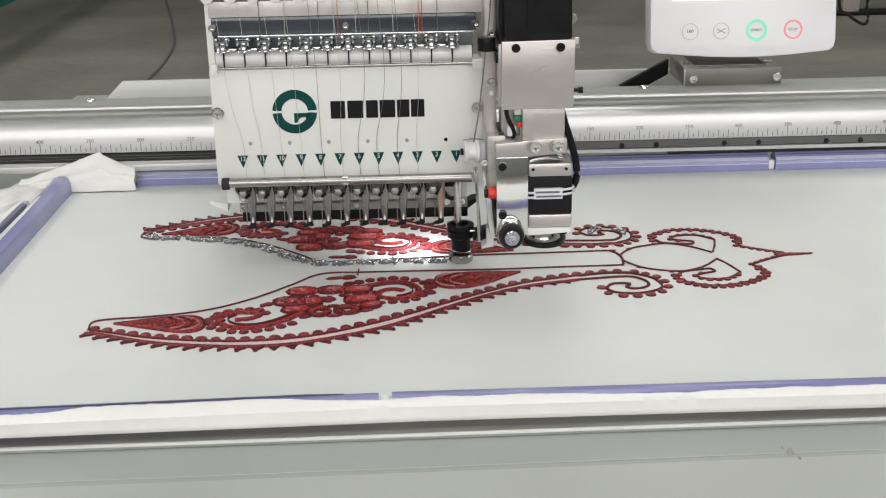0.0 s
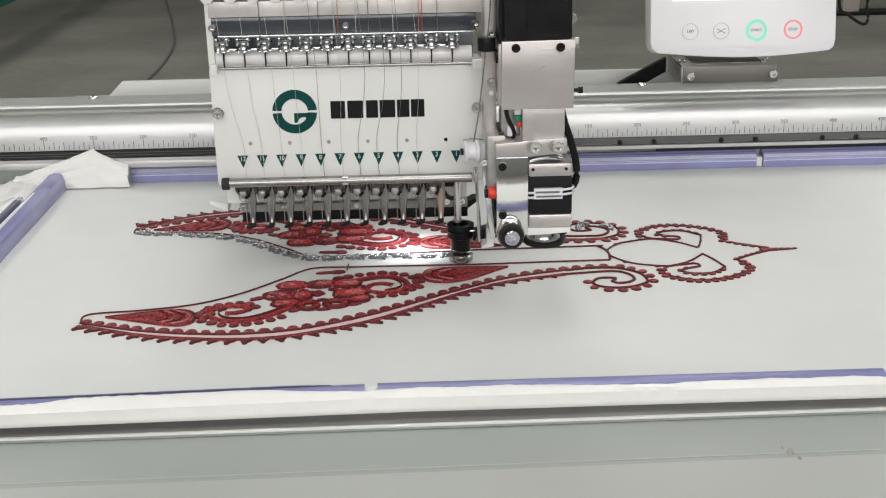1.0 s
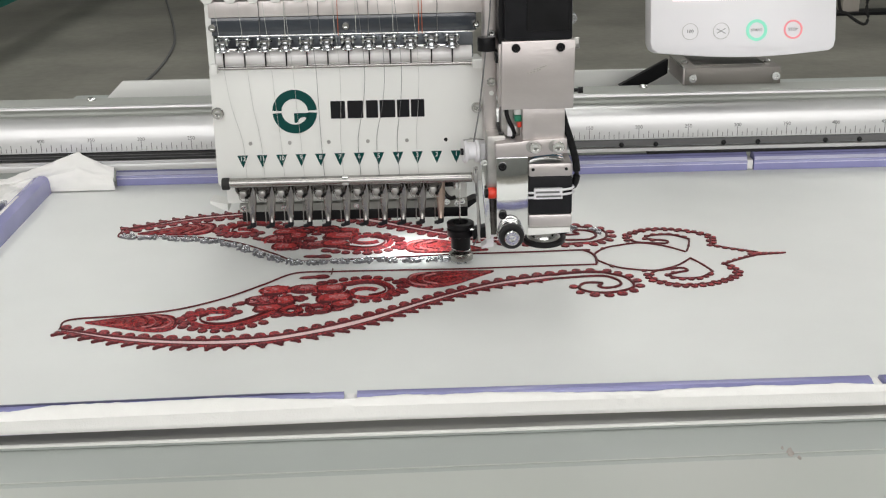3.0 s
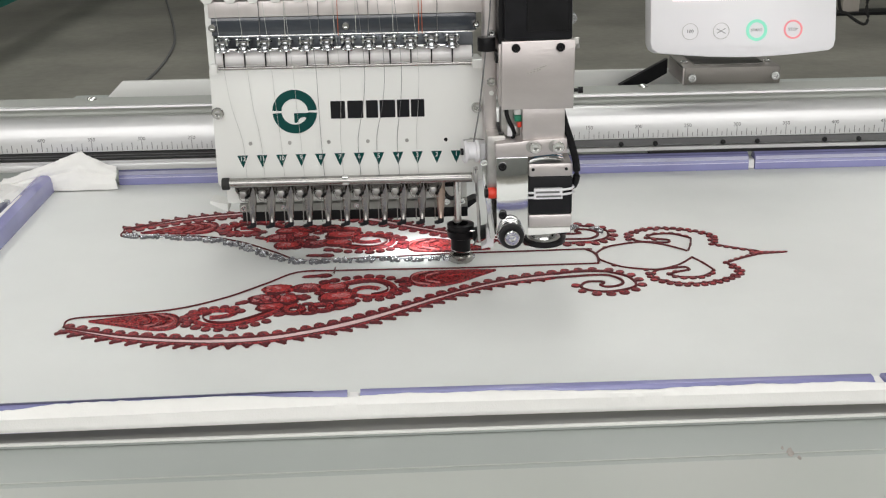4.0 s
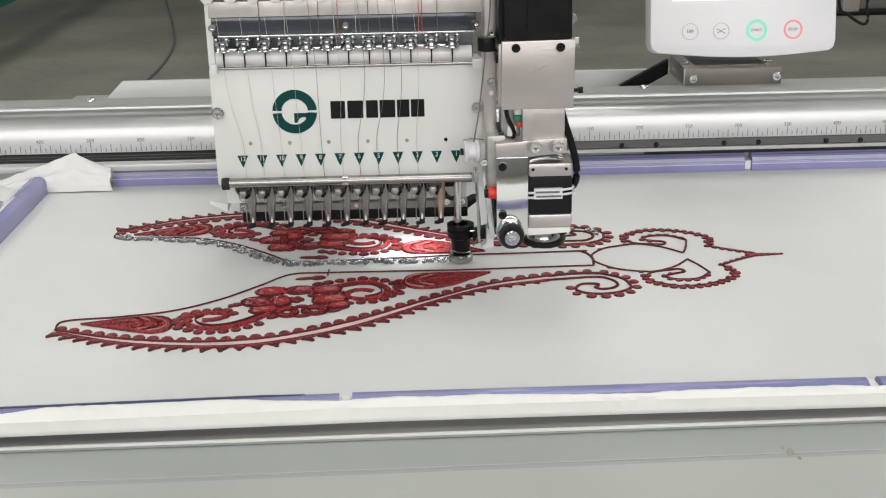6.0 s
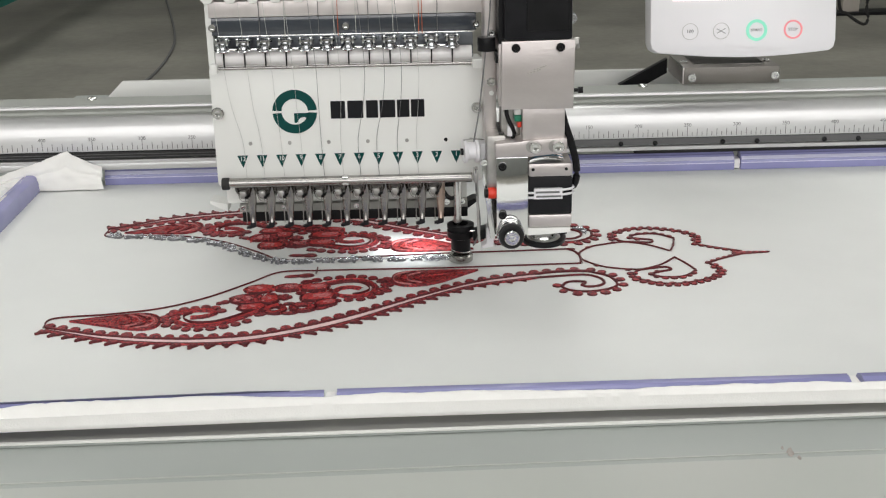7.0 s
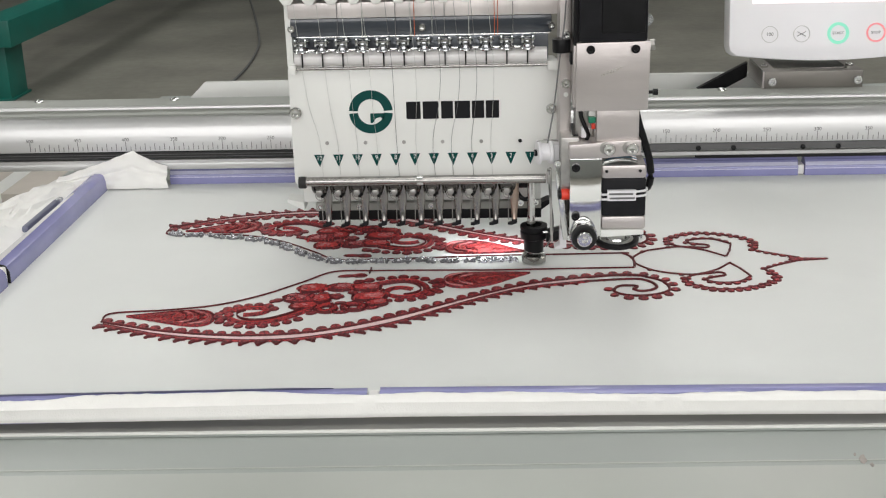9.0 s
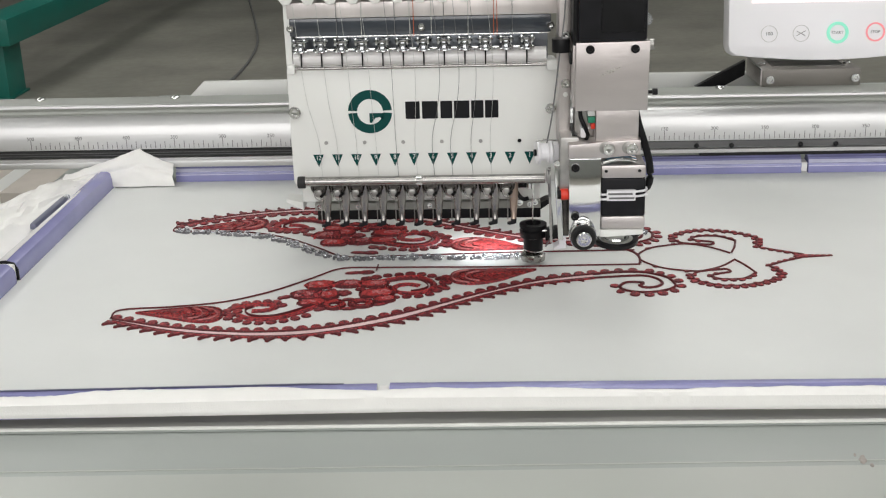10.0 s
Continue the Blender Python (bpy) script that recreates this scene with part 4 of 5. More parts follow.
def crumple(name, x0, x1, y0, y1, height, seed):
    """A loosely folded corner of the backing."""
    bm = bmesh.new()
    n, m = 34, 26
    g = []
    for i in range(n + 1):
        g.append([])
        for j in range(m + 1):
            u, v = i / n, j / m
            p = Vector((u * 3.2 + seed, v * 7.5, seed))
            hgt = height * (math.sin(math.pi * min(1, u * 1.05)) ** 0.6) * (0.35 + 0.65 * math.sin(math.pi * min(1.0, v * 0.9 + 0.1)) ** 0.7)
            fold = 0.35 * abs(noise.noise(p)) + 0.25 * abs(noise.noise(p * 2.3)) + 0.55 * (1 - abs(noise.noise(p * 1.6))) ** 7
            left = x0 + 0.045 * max(0.0, (v - 0.55) / 0.45)
            g[-1].append(bm.verts.new((left + (x1 - left) * u + 0.006 * noise.noise(p * 1.7), y0 + (y1 - y0) * v + 0.008 * noise.noise(p * 1.3 + Vector((4, 0, 0))), ZF + 0.002 + hgt * (0.55 + fold))))
    for i in range(n):
        for j in range(m):
            bm.faces.new((g[i][j], g[i + 1][j], g[i + 1][j + 1], g[i][j + 1]))
    return part(name, bm, CLOTH, fabric, "crumpled white backing fabric")


def tent():
    """A corner of the backing, pinched up to a peak and creased."""
    bm = bmesh.new()
    n, m = 40, 22
    g = []
    for i in range(n + 1):
        g.append([])
        for j in range(m + 1):
            u, v = i / n, j / m
            peak = 0.70
            rise = (u / peak) ** 1.2 if u < peak else 1 - 0.62 * ((u - peak) / (1 - peak)) ** 0.7
            tall = 0.012 + 0.027 * max(0, rise) * min(1, u * 6)
            p = Vector((u * 5.0, v * 3.0, 2.2))
            crease = 0.0022 * math.exp(-((v - 0.56) / 0.07) ** 2)
            g[-1].append(bm.verts.new((-0.402 + 0.116 * u + 0.0025 * noise.noise(p), 1.1782 + 0.0075 * v - 0.0035 * math.sin(math.pi * v) + crease + 0.0018 * noise.noise(p * 1.6),
                                       ZF + 0.001 + tall * v + 0.0012 * noise.noise(p * 2.4) * v)))
    for i in range(n):
        for j in range(m):
            bm.faces.new((g[i][j], g[i + 1][j], g[i + 1][j + 1], g[i][j + 1]))
    return part("loose_corner", bm, CLOTH, fabric, "crumpled white backing fabric")


tent()
crumple("loose_edge", -0.470, -0.366, 0.66, 1.184, 0.019, 7.7)

# ---- the sewing head ----
head = thing("embroidery_machine", (-0.05, 1.0, ZF), "white multi-needle embroidery head with numbered needles", "embroidery machine head")
FY = 0.925
face = part("face_plate", prism(rounded(-0.1592, 0.0500, 0.9262, 1.0215, 0.003), "y", FY, FY + 0.030, 0.0008), WHITEP, head)
part("side_frame", prism([(0.955, 0.927), (1.02, 0.927), (1.02, 1.10), (0.925, 1.10), (0.925, 1.022), (0.955, 1.022)], "x", -0.1588, -0.1540), WHITEP, head)
part("arm", box(-0.135, 0.030, 0.957, 1.50, 0.985, 1.26, 0.006), WHITEP, head, "white machine arm")
part("column", box(-0.135, 0.030, 1.501, 1.65, 0.8502, 1.26, 0.006), WHITEP, head)
part("column_base", prism([(-0.145, 1.345), (-0.145, 1.66), (0.035, 1.66), (0.035, 1.345)], "z", 0.8441, 0.850), WHITEP, head)
part("rear_cover", prism([(-0.365, 0.8442), (0.31, 0.8442), (0.31, 0.9312), (-0.3254, 0.9312), (-0.3465, 0.9105), (-0.365, 0.892)], "y", 1.330, 1.338, 0.001), WHITEP, head, "white sheet-metal rear cover")

# round emblem: ring in two halves with a small inner block
def arc(cx, cz, r0, r1, a0, a1, y0, y1, n=26):
    pts = [(cx + r1 * math.cos(radians(a0 + (a1 - a0) * k / n)), cz + r1 * math.sin(radians(a0 + (a1 - a0) * k / n))) for k in range(n + 1)]
    pts += [(cx + r0 * math.cos(radians(a1 + (a0 - a1) * k / n)), cz + r0 * math.sin(radians(a1 + (a0 - a1) * k / n))) for k in range(n + 1)]
    return prism(pts, "y", y0, y1)


EX, EZ = -0.0956, 0.9850
emb = part("emblem", arc(EX, EZ, 0.0102, 0.0172, 4, 176, FY - 0.0004, FY + 0.001), TEAL, face, "dark teal ring emblem", smooth=False)
part("emblem", arc(EX, EZ, 0.0102, 0.0172, 184, 356, FY - 0.0004, FY + 0.001), TEAL, face, "dark teal ring emblem", smooth=False)
part("emblem", prism([(EX - 0.0006, EZ - 0.0012), (EX + 0.0110, EZ - 0.0012), (EX + 0.0100, EZ - 0.0062), (EX + 0.0074, EZ - 0.0042), (EX + 0.0040, EZ - 0.0050), (EX + 0.0012, EZ - 0.0088), (EX - 0.0006, EZ - 0.0088)], "y", FY - 0.0004, FY + 0.001), TEAL, face, "dark teal emblem block", smooth=False)
# maker's name as plain bars
for x0, x1 in ((-0.0678, -0.0566), (-0.0548, -0.0426), (-0.0404, -0.0312), (-0.0298, -0.0178), (-0.0164, -0.0068), (-0.0056, 0.0048)):
    part("name_bar", prism(rounded(x0, x1, 0.9788, 0.9926, 0.0006, 3), "y", FY - 0.0004, FY + 0.001), INK, face, "black printed bar", smooth=False)

# numbered triangles
NX = [-0.1383 + 0.01519 * k for k in range(12)]
for k, x in enumerate(NX):
    if k == 11:
        x += 0.0002
    part("number_mark", prism([(x - 0.0042, 0.9510), (x + 0.0042, 0.9510), (x, 0.9410)], "y", FY - 0.0004, FY + 0.001), TEAL, face, "dark green triangular needle mark", smooth=False)
    part("number", letters(str(12 - k), 0.0052, (x, FY - 0.0004, 0.9482), (90, 0, 0), squeeze=0.85), WHITEINK, face, "white printed needle number", smooth=False)
# holes and screws on the face
for k in range(6):
    x = -0.1315 + 0.0305 * k
    part("guide_hole", cyl((x, FY - 0.0005, 0.9605 - 0.0001 * k), (0, 1, 0), 0.0015, 0.002, 14), BLACK if k == 5 else STEELD, face)
bolt("face_screw", (-0.1547, FY, 0.9855), (0, -1, 0), 0.0048, 0.0038, STEEL, face, "large domed steel screw")
bolt("face_screw", (0.0451, FY, 0.9855), (0, -1, 0), 0.0040, 0.0038, STEEL, face, "large domed steel screw")

# row of thread guides above the face
part("guide_rod", cyl((-0.1540, FY - 0.004, 1.0205), (1, 0, 0), 0.0013, 0.2040, 14), RODM, head, "thin steel guide rod")
part("rod_holder", box(-0.1575, -0.1515, FY - 0.0075, FY + 0.004, 1.0165, 1.0240, 0.0015), WHITEP, head)
part("rod_holder", box(0.0420, 0.0515, FY - 0.0075, FY + 0.004, 1.0165, 1.0240, 0.0015), WHITEP, head)
part("guide_bed", box(-0.1535, 0.0435, FY + 0.011, FY + 0.030, 1.0220, 1.0440, 0.001), BEDM, head, "grey glossy guide bed")
gx = [-0.1465 + 0.01577 * k for k in range(12)]
part("lever_bar", cyl((-0.1530, FY + 0.0035, 1.0272), (1, 0, 0), 0.0060, 0.1950, 26), GLOSSW, head, "glossy pinkish white lever bar")
sp = lv = cp = None
for k, x in enumerate(gx):
    if sp is None:
        sp = part("lever", prism([(x - 0.0005, 1.0218), (x + 0.0005, 1.0218), (x + 0.0006, 1.0345), (x - 0.0005, 1.0345)], "y", FY - 0.0040, FY - 0.0026), BLACK, head, "thin black lever")
        b = lathe((x, FY - 0.0035, 1.0332), (0, 0, 1), [(0.0040, 0), (0.0056, 0.0006), (0.0058, 0.0020), (0.0044, 0.0032), (0.0036, 0.0046), (0.0052, 0.0062), (0.0062, 0.0072), (0.0062, 0.0084), (0.0046, 0.0094)], 18)
        for o in (-0.0048, 0.0032):
            box(x + o, x + o + 0.0016, FY - 0.0100, FY - 0.0050, 1.0385, 1.0440, 0.0004, bm=b)
        tube([(x - 0.0055, FY - 0.0085, 1.0352), (x - 0.0030, FY - 0.0110, 1.0340), (x + 0.0030, FY - 0.0110, 1.0340), (x + 0.0055, FY - 0.0085, 1.0352)], 0.0007, 0.002, 6, bm=b)
        lv = part("thread_clip", b, CLIPM, head, "shiny steel thread clip")
        cp = part("clip_base", box(x + 0.0042, x + 0.0112, FY - 0.0055, FY, 1.0335, 1.0356, 0.0008), CHROME, head)
    else:
        for o in (sp, lv) + ((cp,) if k < 11 else ()):
            again(o, (0.01577 * k, 0, 0))
part("window_strip", box(-0.1545, 0.0455, FY - 0.0015, FY + 0.0015, 1.0450, 1.0583, 0.0008), SMOKE, head, "smoked acrylic window strip")
part("window_rim", box(-0.1500, 0.0440, FY - 0.0028, FY - 0.0016, 1.0440, 1.0449, 0.0003), CHROME, head)
for x, z in ((-0.1535, 1.0512), (-0.0531, 1.0506), (0.0452, 1.0500)):
    bolt("window_screw", (x, FY - 0.0016, z), (0, -1, 0), 0.0029, 0.003, STEEL, head, "small steel screw")
part("upper_rail", box(-0.1560, 0.0505, FY - 0.002, FY + 0.028, 1.0585, 1.0705, 0.0012), THRAIL, head, "pinkish aluminium thread rail")
lobe = None
for k in range(13):
    x = -0.1555 + 0.0170 * k
    if lobe is None:
        lobe = part("guide_tooth", prism([(x - 0.0055, 1.082), (x - 0.0055, 1.0735), (x - 0.0025, 1.0695), (x + 0.0025, 1.0695), (x + 0.0055, 1.0735), (x + 0.0055, 1.082)], "y", FY - 0.006, FY - 0.0022, 0.0006), WHITEP, head)
    else:
        again(lobe, (0.0170 * k, 0, 0))
part("upper_guide", box(-0.1610, 0.0505, FY - 0.0058, FY + 0.02, 1.0745, 1.100, 0.001), WHITEP, head)

# threads down the face
TX = [(-0.1465, -0.1370), (-0.1290, -0.1230), (-0.1105, -0.1075), (-0.0945, -0.0920), (-0.0770, -0.0762), (-0.0590, -0.0610), (-0.0400, -0.0475), (-0.0250, -0.0330), (-0.0120, -0.0170), (0.0010, -0.0020)]
for k, (xa, xb) in enumerate(TX):
    m = THREAD if k in (4, 6, 7, 8) else THREADW
    part("thread", tube([(xa - 0.004, FY - 0.0062, 1.0725), (xa, FY - 0.0075, 1.0215), (xa + (xb - xa) * 0.3, FY - 0.0022, 0.990), (xb, FY - 0.0018, 0.9620), (xb + 0.0012, FY - 0.0016, 0.9310)], 0.00018 if m is THREAD else 0.00015, 0.008, 5), m, head)
for k, x in enumerate((-0.118, -0.099, -0.0735, -0.0620, -0.0590, -0.0455, -0.0360, -0.0175, 0.0020, 0.0045, 0.0160)):
    part("thread", cyl((x, FY - 0.0032, 1.0435), (0, 0.0, 1), 0.00028, 0.032, 6), (THREADO if k in (4, 8, 9) else THREADW if k % 2 else THREAD), head)

# lower rod and needle row
part("lower_rod", cyl((-0.1490, FY - 0.006, 0.9306), (1, 0, 0), 0.0037, 0.1900, 22), RODM, head, "steel thread rod")
part("rod_end", cyl((-0.1552, FY - 0.006, 0.9300), (1, 0, 0), 0.0048, 0.0062, 20, bev=0.001), RUBBER, head, "black rubber rod end")
part("rod_clamp", box(-0.0612, -0.0558, FY - 0.0095, FY - 0.002, 0.9272, 0.9343, 0.001), STEEL, head)
# added bar, not a machine part, that darkens between the needle clamps
part("clamp_bar", box(-0.1480, 0.0250, 0.9555, 0.9600, 0.9130, 0.9256, 0.001), BLACKM, head, "dark bar added to darken the gaps between clamps")
rail = part("needle_rail", box(-0.1600, 0.0385, 0.966, 0.985, 0.8995, 0.9258, 0.001), WHITEP, head, "white lower needle rail")
part("rail_edge", box(-0.1500, 0.0388, 0.9640, 0.985, 0.8922, 0.8985, 0.0006), GREYRAIL, head, "grey metal rail edge")
part("rail_corner", prism([(-0.160, 0.8922), (-0.160, 0.899), (-0.174, 0.9020), (-0.174, 0.8995)], "y", 0.966, 0.985), WHITEP, head)
part("rail_shadow_strip", box(-0.1480, 0.0390, 0.964, 0.986, 0.8838, 0.8920, 0.0008), BLACK, head, "black strip below the rail")
for x in (-0.1460, -0.1130, -0.053, 0.030):
    bolt("rail_screw", (x, 0.9640, 0.8962), (0, -1, 0), 0.0026, 0.003, STEEL, head, "small steel screw")


def curved_foot(x, y):
    """A tapered strip of steel, rounded across its front."""
    bm = bmesh.new()
    rows = []
    for z, lo, hi, d in ((0.9215, -0.0036, 0.0042, 0.0012), (0.9080, -0.0032, 0.0040, 0.0014), (0.8985, -0.0025, 0.0032, 0.0017), (0.8930, -0.0020, 0.0027, 0.0024), (0.8898, -0.0018, 0.0024, 0.0034)):
        row = []
        for k in range(9):
            a = math.pi * k / 8
            row.append(bm.verts.new((x + (lo + hi) / 2 - (hi - lo) / 2 * math.cos(a), y - d * math.sin(a) ** 0.7, z)))
        row.append(bm.verts.new((x + hi, y + 0.0012, z)))
        row.append(bm.verts.new((x + lo, y + 0.0012, z)))
        rows.append(row)
    for a, b in zip(rows, rows[1:]):
        for k in range(11):
            bm.faces.new((a[k], a[(k + 1) % 11], b[(k + 1) % 11], b[k]))
    bm.faces.new(rows[0])
    bm.faces.new(rows[-1])
    return bm


px = [-0.1369 + 0.01529 * k for k in range(11)]
set0 = []
for k, x in enumerate(px):
    if not set0:
        y = 0.945
        set0.append(part("presser_foot", curved_foot(x, y), FOOTM, head, "tapered polished presser foot"))
        set0.append(part("foot_tip", prism([(x - 0.0018, 0.8900), (x + 0.0026, 0.8900), (x + 0.0024, 0.8860), (x - 0.0028, 0.8846), (x - 0.0050, 0.8850), (x - 0.0052, 0.8860), (x - 0.0020, 0.8870)], "y", y - 0.0030, y + 0.0020, 0.0004), BLACKM, head, "dark foot tip"))
        set0.append(part("needle", cyl((x - 0.0045, y - 0.001, 0.8890), (0, 0, 1), 0.00040, 0.030, 8), STEELD, head, "thin steel needle"))
        b = lathe((x - 0.0052, y - 0.0005, 0.9195), (0, -1, 0), [(0.0062, 0), (0.0068, 0.0008), (0.0068, 0.0040), (0.0056, 0.0056), (0.0046, 0.0056), (0.0040, 0.0030), (0.0002, 0.0024)], 20)
        set0.append(part("needle_clamp", b, DARKST, head, "round dark steel needle clamp"))
        set0.append(part("clamp_block", prism([(x - 0.0078, 0.9118), (x - 0.0036, 0.9112), (x - 0.0026, 0.9155), (x - 0.0040, 0.9178), (x - 0.0082, 0.9172)], "y", y - 0.0070, y - 0.0020, 0.0007), STEELD, head, "small steel clamp block"))
        set0.append(part("clamp_screw", cyl((x - 0.0030, y - 0.0085, 0.9128), (0.3, 1, 0.1), 0.0013, 0.005, 10), BLACK, head))
        set0.append(part("rubber_sleeve", box(x - 0.0110, x + 0.0002, y + 0.0005, y + 0.008, 0.9110, 0.9262, 0.002), BLACK, head))
        set0.append(part("thread_hook", tube([(x - 0.0085, y - 0.005, 0.9170), (x - 0.0085, y - 0.007, 0.9120), (x - 0.005, y - 0.008, 0.9095), (x - 0.0008, y - 0.008, 0.9105)], 0.00045, 0.002, 6), STEELD, head))
    else:
        for o in set0:
            c = again(o, (0.01529 * k, 0, 0))
            if k == 10 and o in set0[:1]:
                c.data = c.data.copy()
                c.data.materials[0] = BRASS
                c["label"] = "warm-toned presser foot"

# active needle: bar, black clamp, ring foot
nb = part("needle_bar", cyl((0.0300, 0.9486, 0.880), (0, 0, 1), 0.0032, 0.043, 16), STEEL, head, "steel needle bar, moving up and down")
part("bar_screw", cyl((0.0300, 0.9486, 0.8845), (0, 0, 1), 0.0036, 0.002, 16), STEELD, nb)
part("active_needle", cyl((0.0319, 0.9486, 0.8530), (0, 0, 1), 0.00055, 0.068, 8), STEEL, head, "thin steel needle")
ft = part("cord_foot", lathe((0.0322, 0.9486, 0.8588), (0, 0, 1), [(0.0062, 0), (0.0080, 0.0008), (0.0082, 0.0120), (0.0108, 0.0130), (0.0112, 0.0185), (0.0095, 0.0190), (0.0095, 0.0205), (0.0112, 0.0210), (0.0112, 0.0238), (0.0070, 0.0243), (0.0060, 0.0200)], 30), BLACK, head, "black cording foot")
part("foot_ring", lathe((0.0322, 0.9486, 0.8506), (0, 0, 1), [(0.0085, 0), (0.0100, 0.0006), (0.0102, 0.0052), (0.0090, 0.0064), (0.0060, 0.0066), (0.0058, 0.0020)], 30), RODM, ft, "satin steel ring foot")
part("wire_ring", lathe((0.0322, 0.9486, 0.8598), (0.12, 0, 1), [(0.0083, 0), (0.0086, 0.0002), (0.0086, 0.0008), (0.0083, 0.0010)], 26), STEEL, ft)
part("foot_arm", prism([(0.0420, 0.8710), (0.0540, 0.8735), (0.0570, 0.8770), (0.0570, 0.8830), (0.0420, 0.8795)], "y", 0.936, 0.948, 0.001), BLACK, ft)
part("guide_pin", cyl((0.0395, 0.9380, 0.8795), (1, 0, -0.08), 0.0007, 0.011, 8), STEEL, ft)
part("plunger_block", box(0.0180, 0.0330, 0.955, 0.962, 0.912, 0.925, 0.002), BLACK, head)
part("catch_lever", tube([(0.0185, 0.952, 0.9105), (0.0215, 0.950, 0.9065), (0.0250, 0.950, 0.9040), (0.0285, 0.951, 0.9050)], 0.0018, 0.002, 8), BLACK, head, "small black catch lever")
bolt("catch_screw", (0.0215, 0.955, 0.9005), (0, -1, 0), 0.0030, 0.003, STEEL, head, "small steel screw")
bolt("catch_screw", (0.0340, 0.955, 0.9005), (0, -1, 0), 0.0026, 0.003, STEEL, head, "small steel screw")
part("rail_hook", prism([(0.0390, 0.8840), (0.0390, 0.8900), (0.0470, 0.8960), (0.0480, 0.8985), (0.0440, 0.8985), (0.0390, 0.8960)], "y", 0.966, 0.980), BLACK, head, "black hooked rail end")

# ---- cording device on the side of the head ----
dev = thing("cording_device", (0.085, 0.90, 0.88), "aluminium cording attachment with stepper motors beside the head", "sewing attachment")
DY = 0.860
part("column", box(0.0498, 0.0585, 0.890, 0.930, 0.9600, 1.12, 0.001), ALUV, dev, "aluminium side column")
part("column_foot", box(0.0500, 0.0640, 0.868, 0.915, 0.9300, 0.9760, 0.0015), STEELD, dev)
bolt("column_screw", (0.0548, 0.890, 1.0480), (0, -1, 0), 0.0030, 0.003, STEEL, dev)
bolt("column_screw", (0.0548, 0.890, 1.0120), (0, -1, 0), 0.0036, 0.003, STEEL, dev)
part("column_hole", cyl((0.0548, 0.8895, 1.0035), (0, 1, 0), 0.0018, 0.002, 14), WHITEP, dev)
part("thread_sleeve", cyl((0.0505, 0.8770, 1.0375), (0, 0, 1), 0.0066, 0.0100, 20, bev=0.0008), BLACK, dev, "black thread sleeve")
part("sleeve_lug", box(0.0565, 0.0605, 0.872, 0.884, 1.029, 1.0375, 0.001), BLACK, dev)
part("upper_cord", tube([(0.0540, 0.874, 1.085), (0.0525, 0.874, 1.060), (0.0500, 0.874, 1.040), (0.0468, 0.874, 1.012), (0.0440, 0.874, 0.990), (0.0405, 0.876, 0.9700)], 0.0006, 0.006, 6), THREAD, dev, "dark twisted cord")
mot = part("upper_motor", box(0.0620, 0.1105, DY - 0.002, DY + 0.046, 1.0475, 1.120, 0.002), BLACKM, dev, "matt black motor")
part("motor_face", box(0.0780, 0.1085, DY - 0.0032, DY - 0.0018, 1.0540, 1.110, 0.0008), BLACK, mot)
part("motor_flange", box(0.0585, 0.0630, DY + 0.004, DY + 0.046, 1.0440, 1.120, 0.001), BLACK, dev)
brk = part("motor_bracket", prism([(0.0602, 0.9972), (0.1122, 0.9972), (0.1130, 1.0472), (0.0604, 1.0466)], "y", DY, DY + 0.006, 0.0008), ALUV, dev, "scratched machined aluminium bracket")
part("bracket_side", prism([(DY + 0.006, 0.9985), (DY + 0.050, 1.0080), (DY + 0.050, 1.0580), (DY + 0.006, 1.0465)], "x", 0.0585, 0.0622, 0.0006), ALUV, dev)
part("bracket_side", prism([(DY + 0.006, 0.9985), (DY + 0.050, 1.0080), (DY + 0.050, 1.0470), (DY + 0.006, 1.0465)], "x", 0.1095, 0.1128, 0.0006), ALUV, dev)
for x in (0.0704, 0.1023):
    bolt("bracket_bolt", (x, DY, 1.0420), (0, -1, 0), 0.0031, 0.0028, BLACK, brk, "black socket bolt")
for k, (u, w, a) in enumerate(((0.078, 1.0230, 0.25), (0.082, 1.0255, 0.3))):
    part("scratch", prism([(u, w), (u + 0.0105, w + 0.0032), (u + 0.0105, w + 0.0037), (u, w + 0.0004)], "y", DY - 0.0002, DY + 0.001), CHROME, brk, "bright scratch", smooth=False)
bolt("side_bolt", (0.1130, DY + 0.010, 1.0430), (1, 0, 0), 0.0042, 0.004, STEELD, dev, "steel and black side bolt")
part("clear_knob", cyl((0.1130, DY + 0.03, 1.0580), (0, -1, 0), 0.0045, 0.002, 20), CLEAR, dev)
part("side_pin", cyl((0.1128, DY + 0.01, 1.0085), (1, 0, 0), 0.0013, 0.005, 10), BLACK, dev)
part("side_pin_head", cyl((0.1165, DY + 0.01, 1.0085), (1, 0, 0), 0.0024, 0.0036, 14), BLACK, dev)
part("mid_plate", box(0.0755, 0.1063, DY + 0.001, DY + 0.012, 0.9745, 0.9990, 0.0006), ALUV, dev)
part("slide_body", box(0.0610, 0.0752, DY + 0.016, DY + 0.04, 0.9740, 1.000, 0.001), STEELD, dev)
part("wire_bundle", tube([(0.0640, DY + 0.010, 1.000), (0.0650, DY + 0.008, 0.990), (0.0700, DY + 0.008, 0.9790), (0.0690, DY + 0.010, 0.9740)], 0.0016, 0.004, 8), BLACK, dev)
part("connector", box(0.0700, 0.0752, DY + 0.006, DY + 0.016, 0.9870, 0.9915, 0.0005), GREENP, dev, "small green connector")
part("connector", box(0.0722, 0.0752, DY + 0.006, DY + 0.016, 0.9825, 0.9866, 0.0005), REDP, dev, "small red connector")
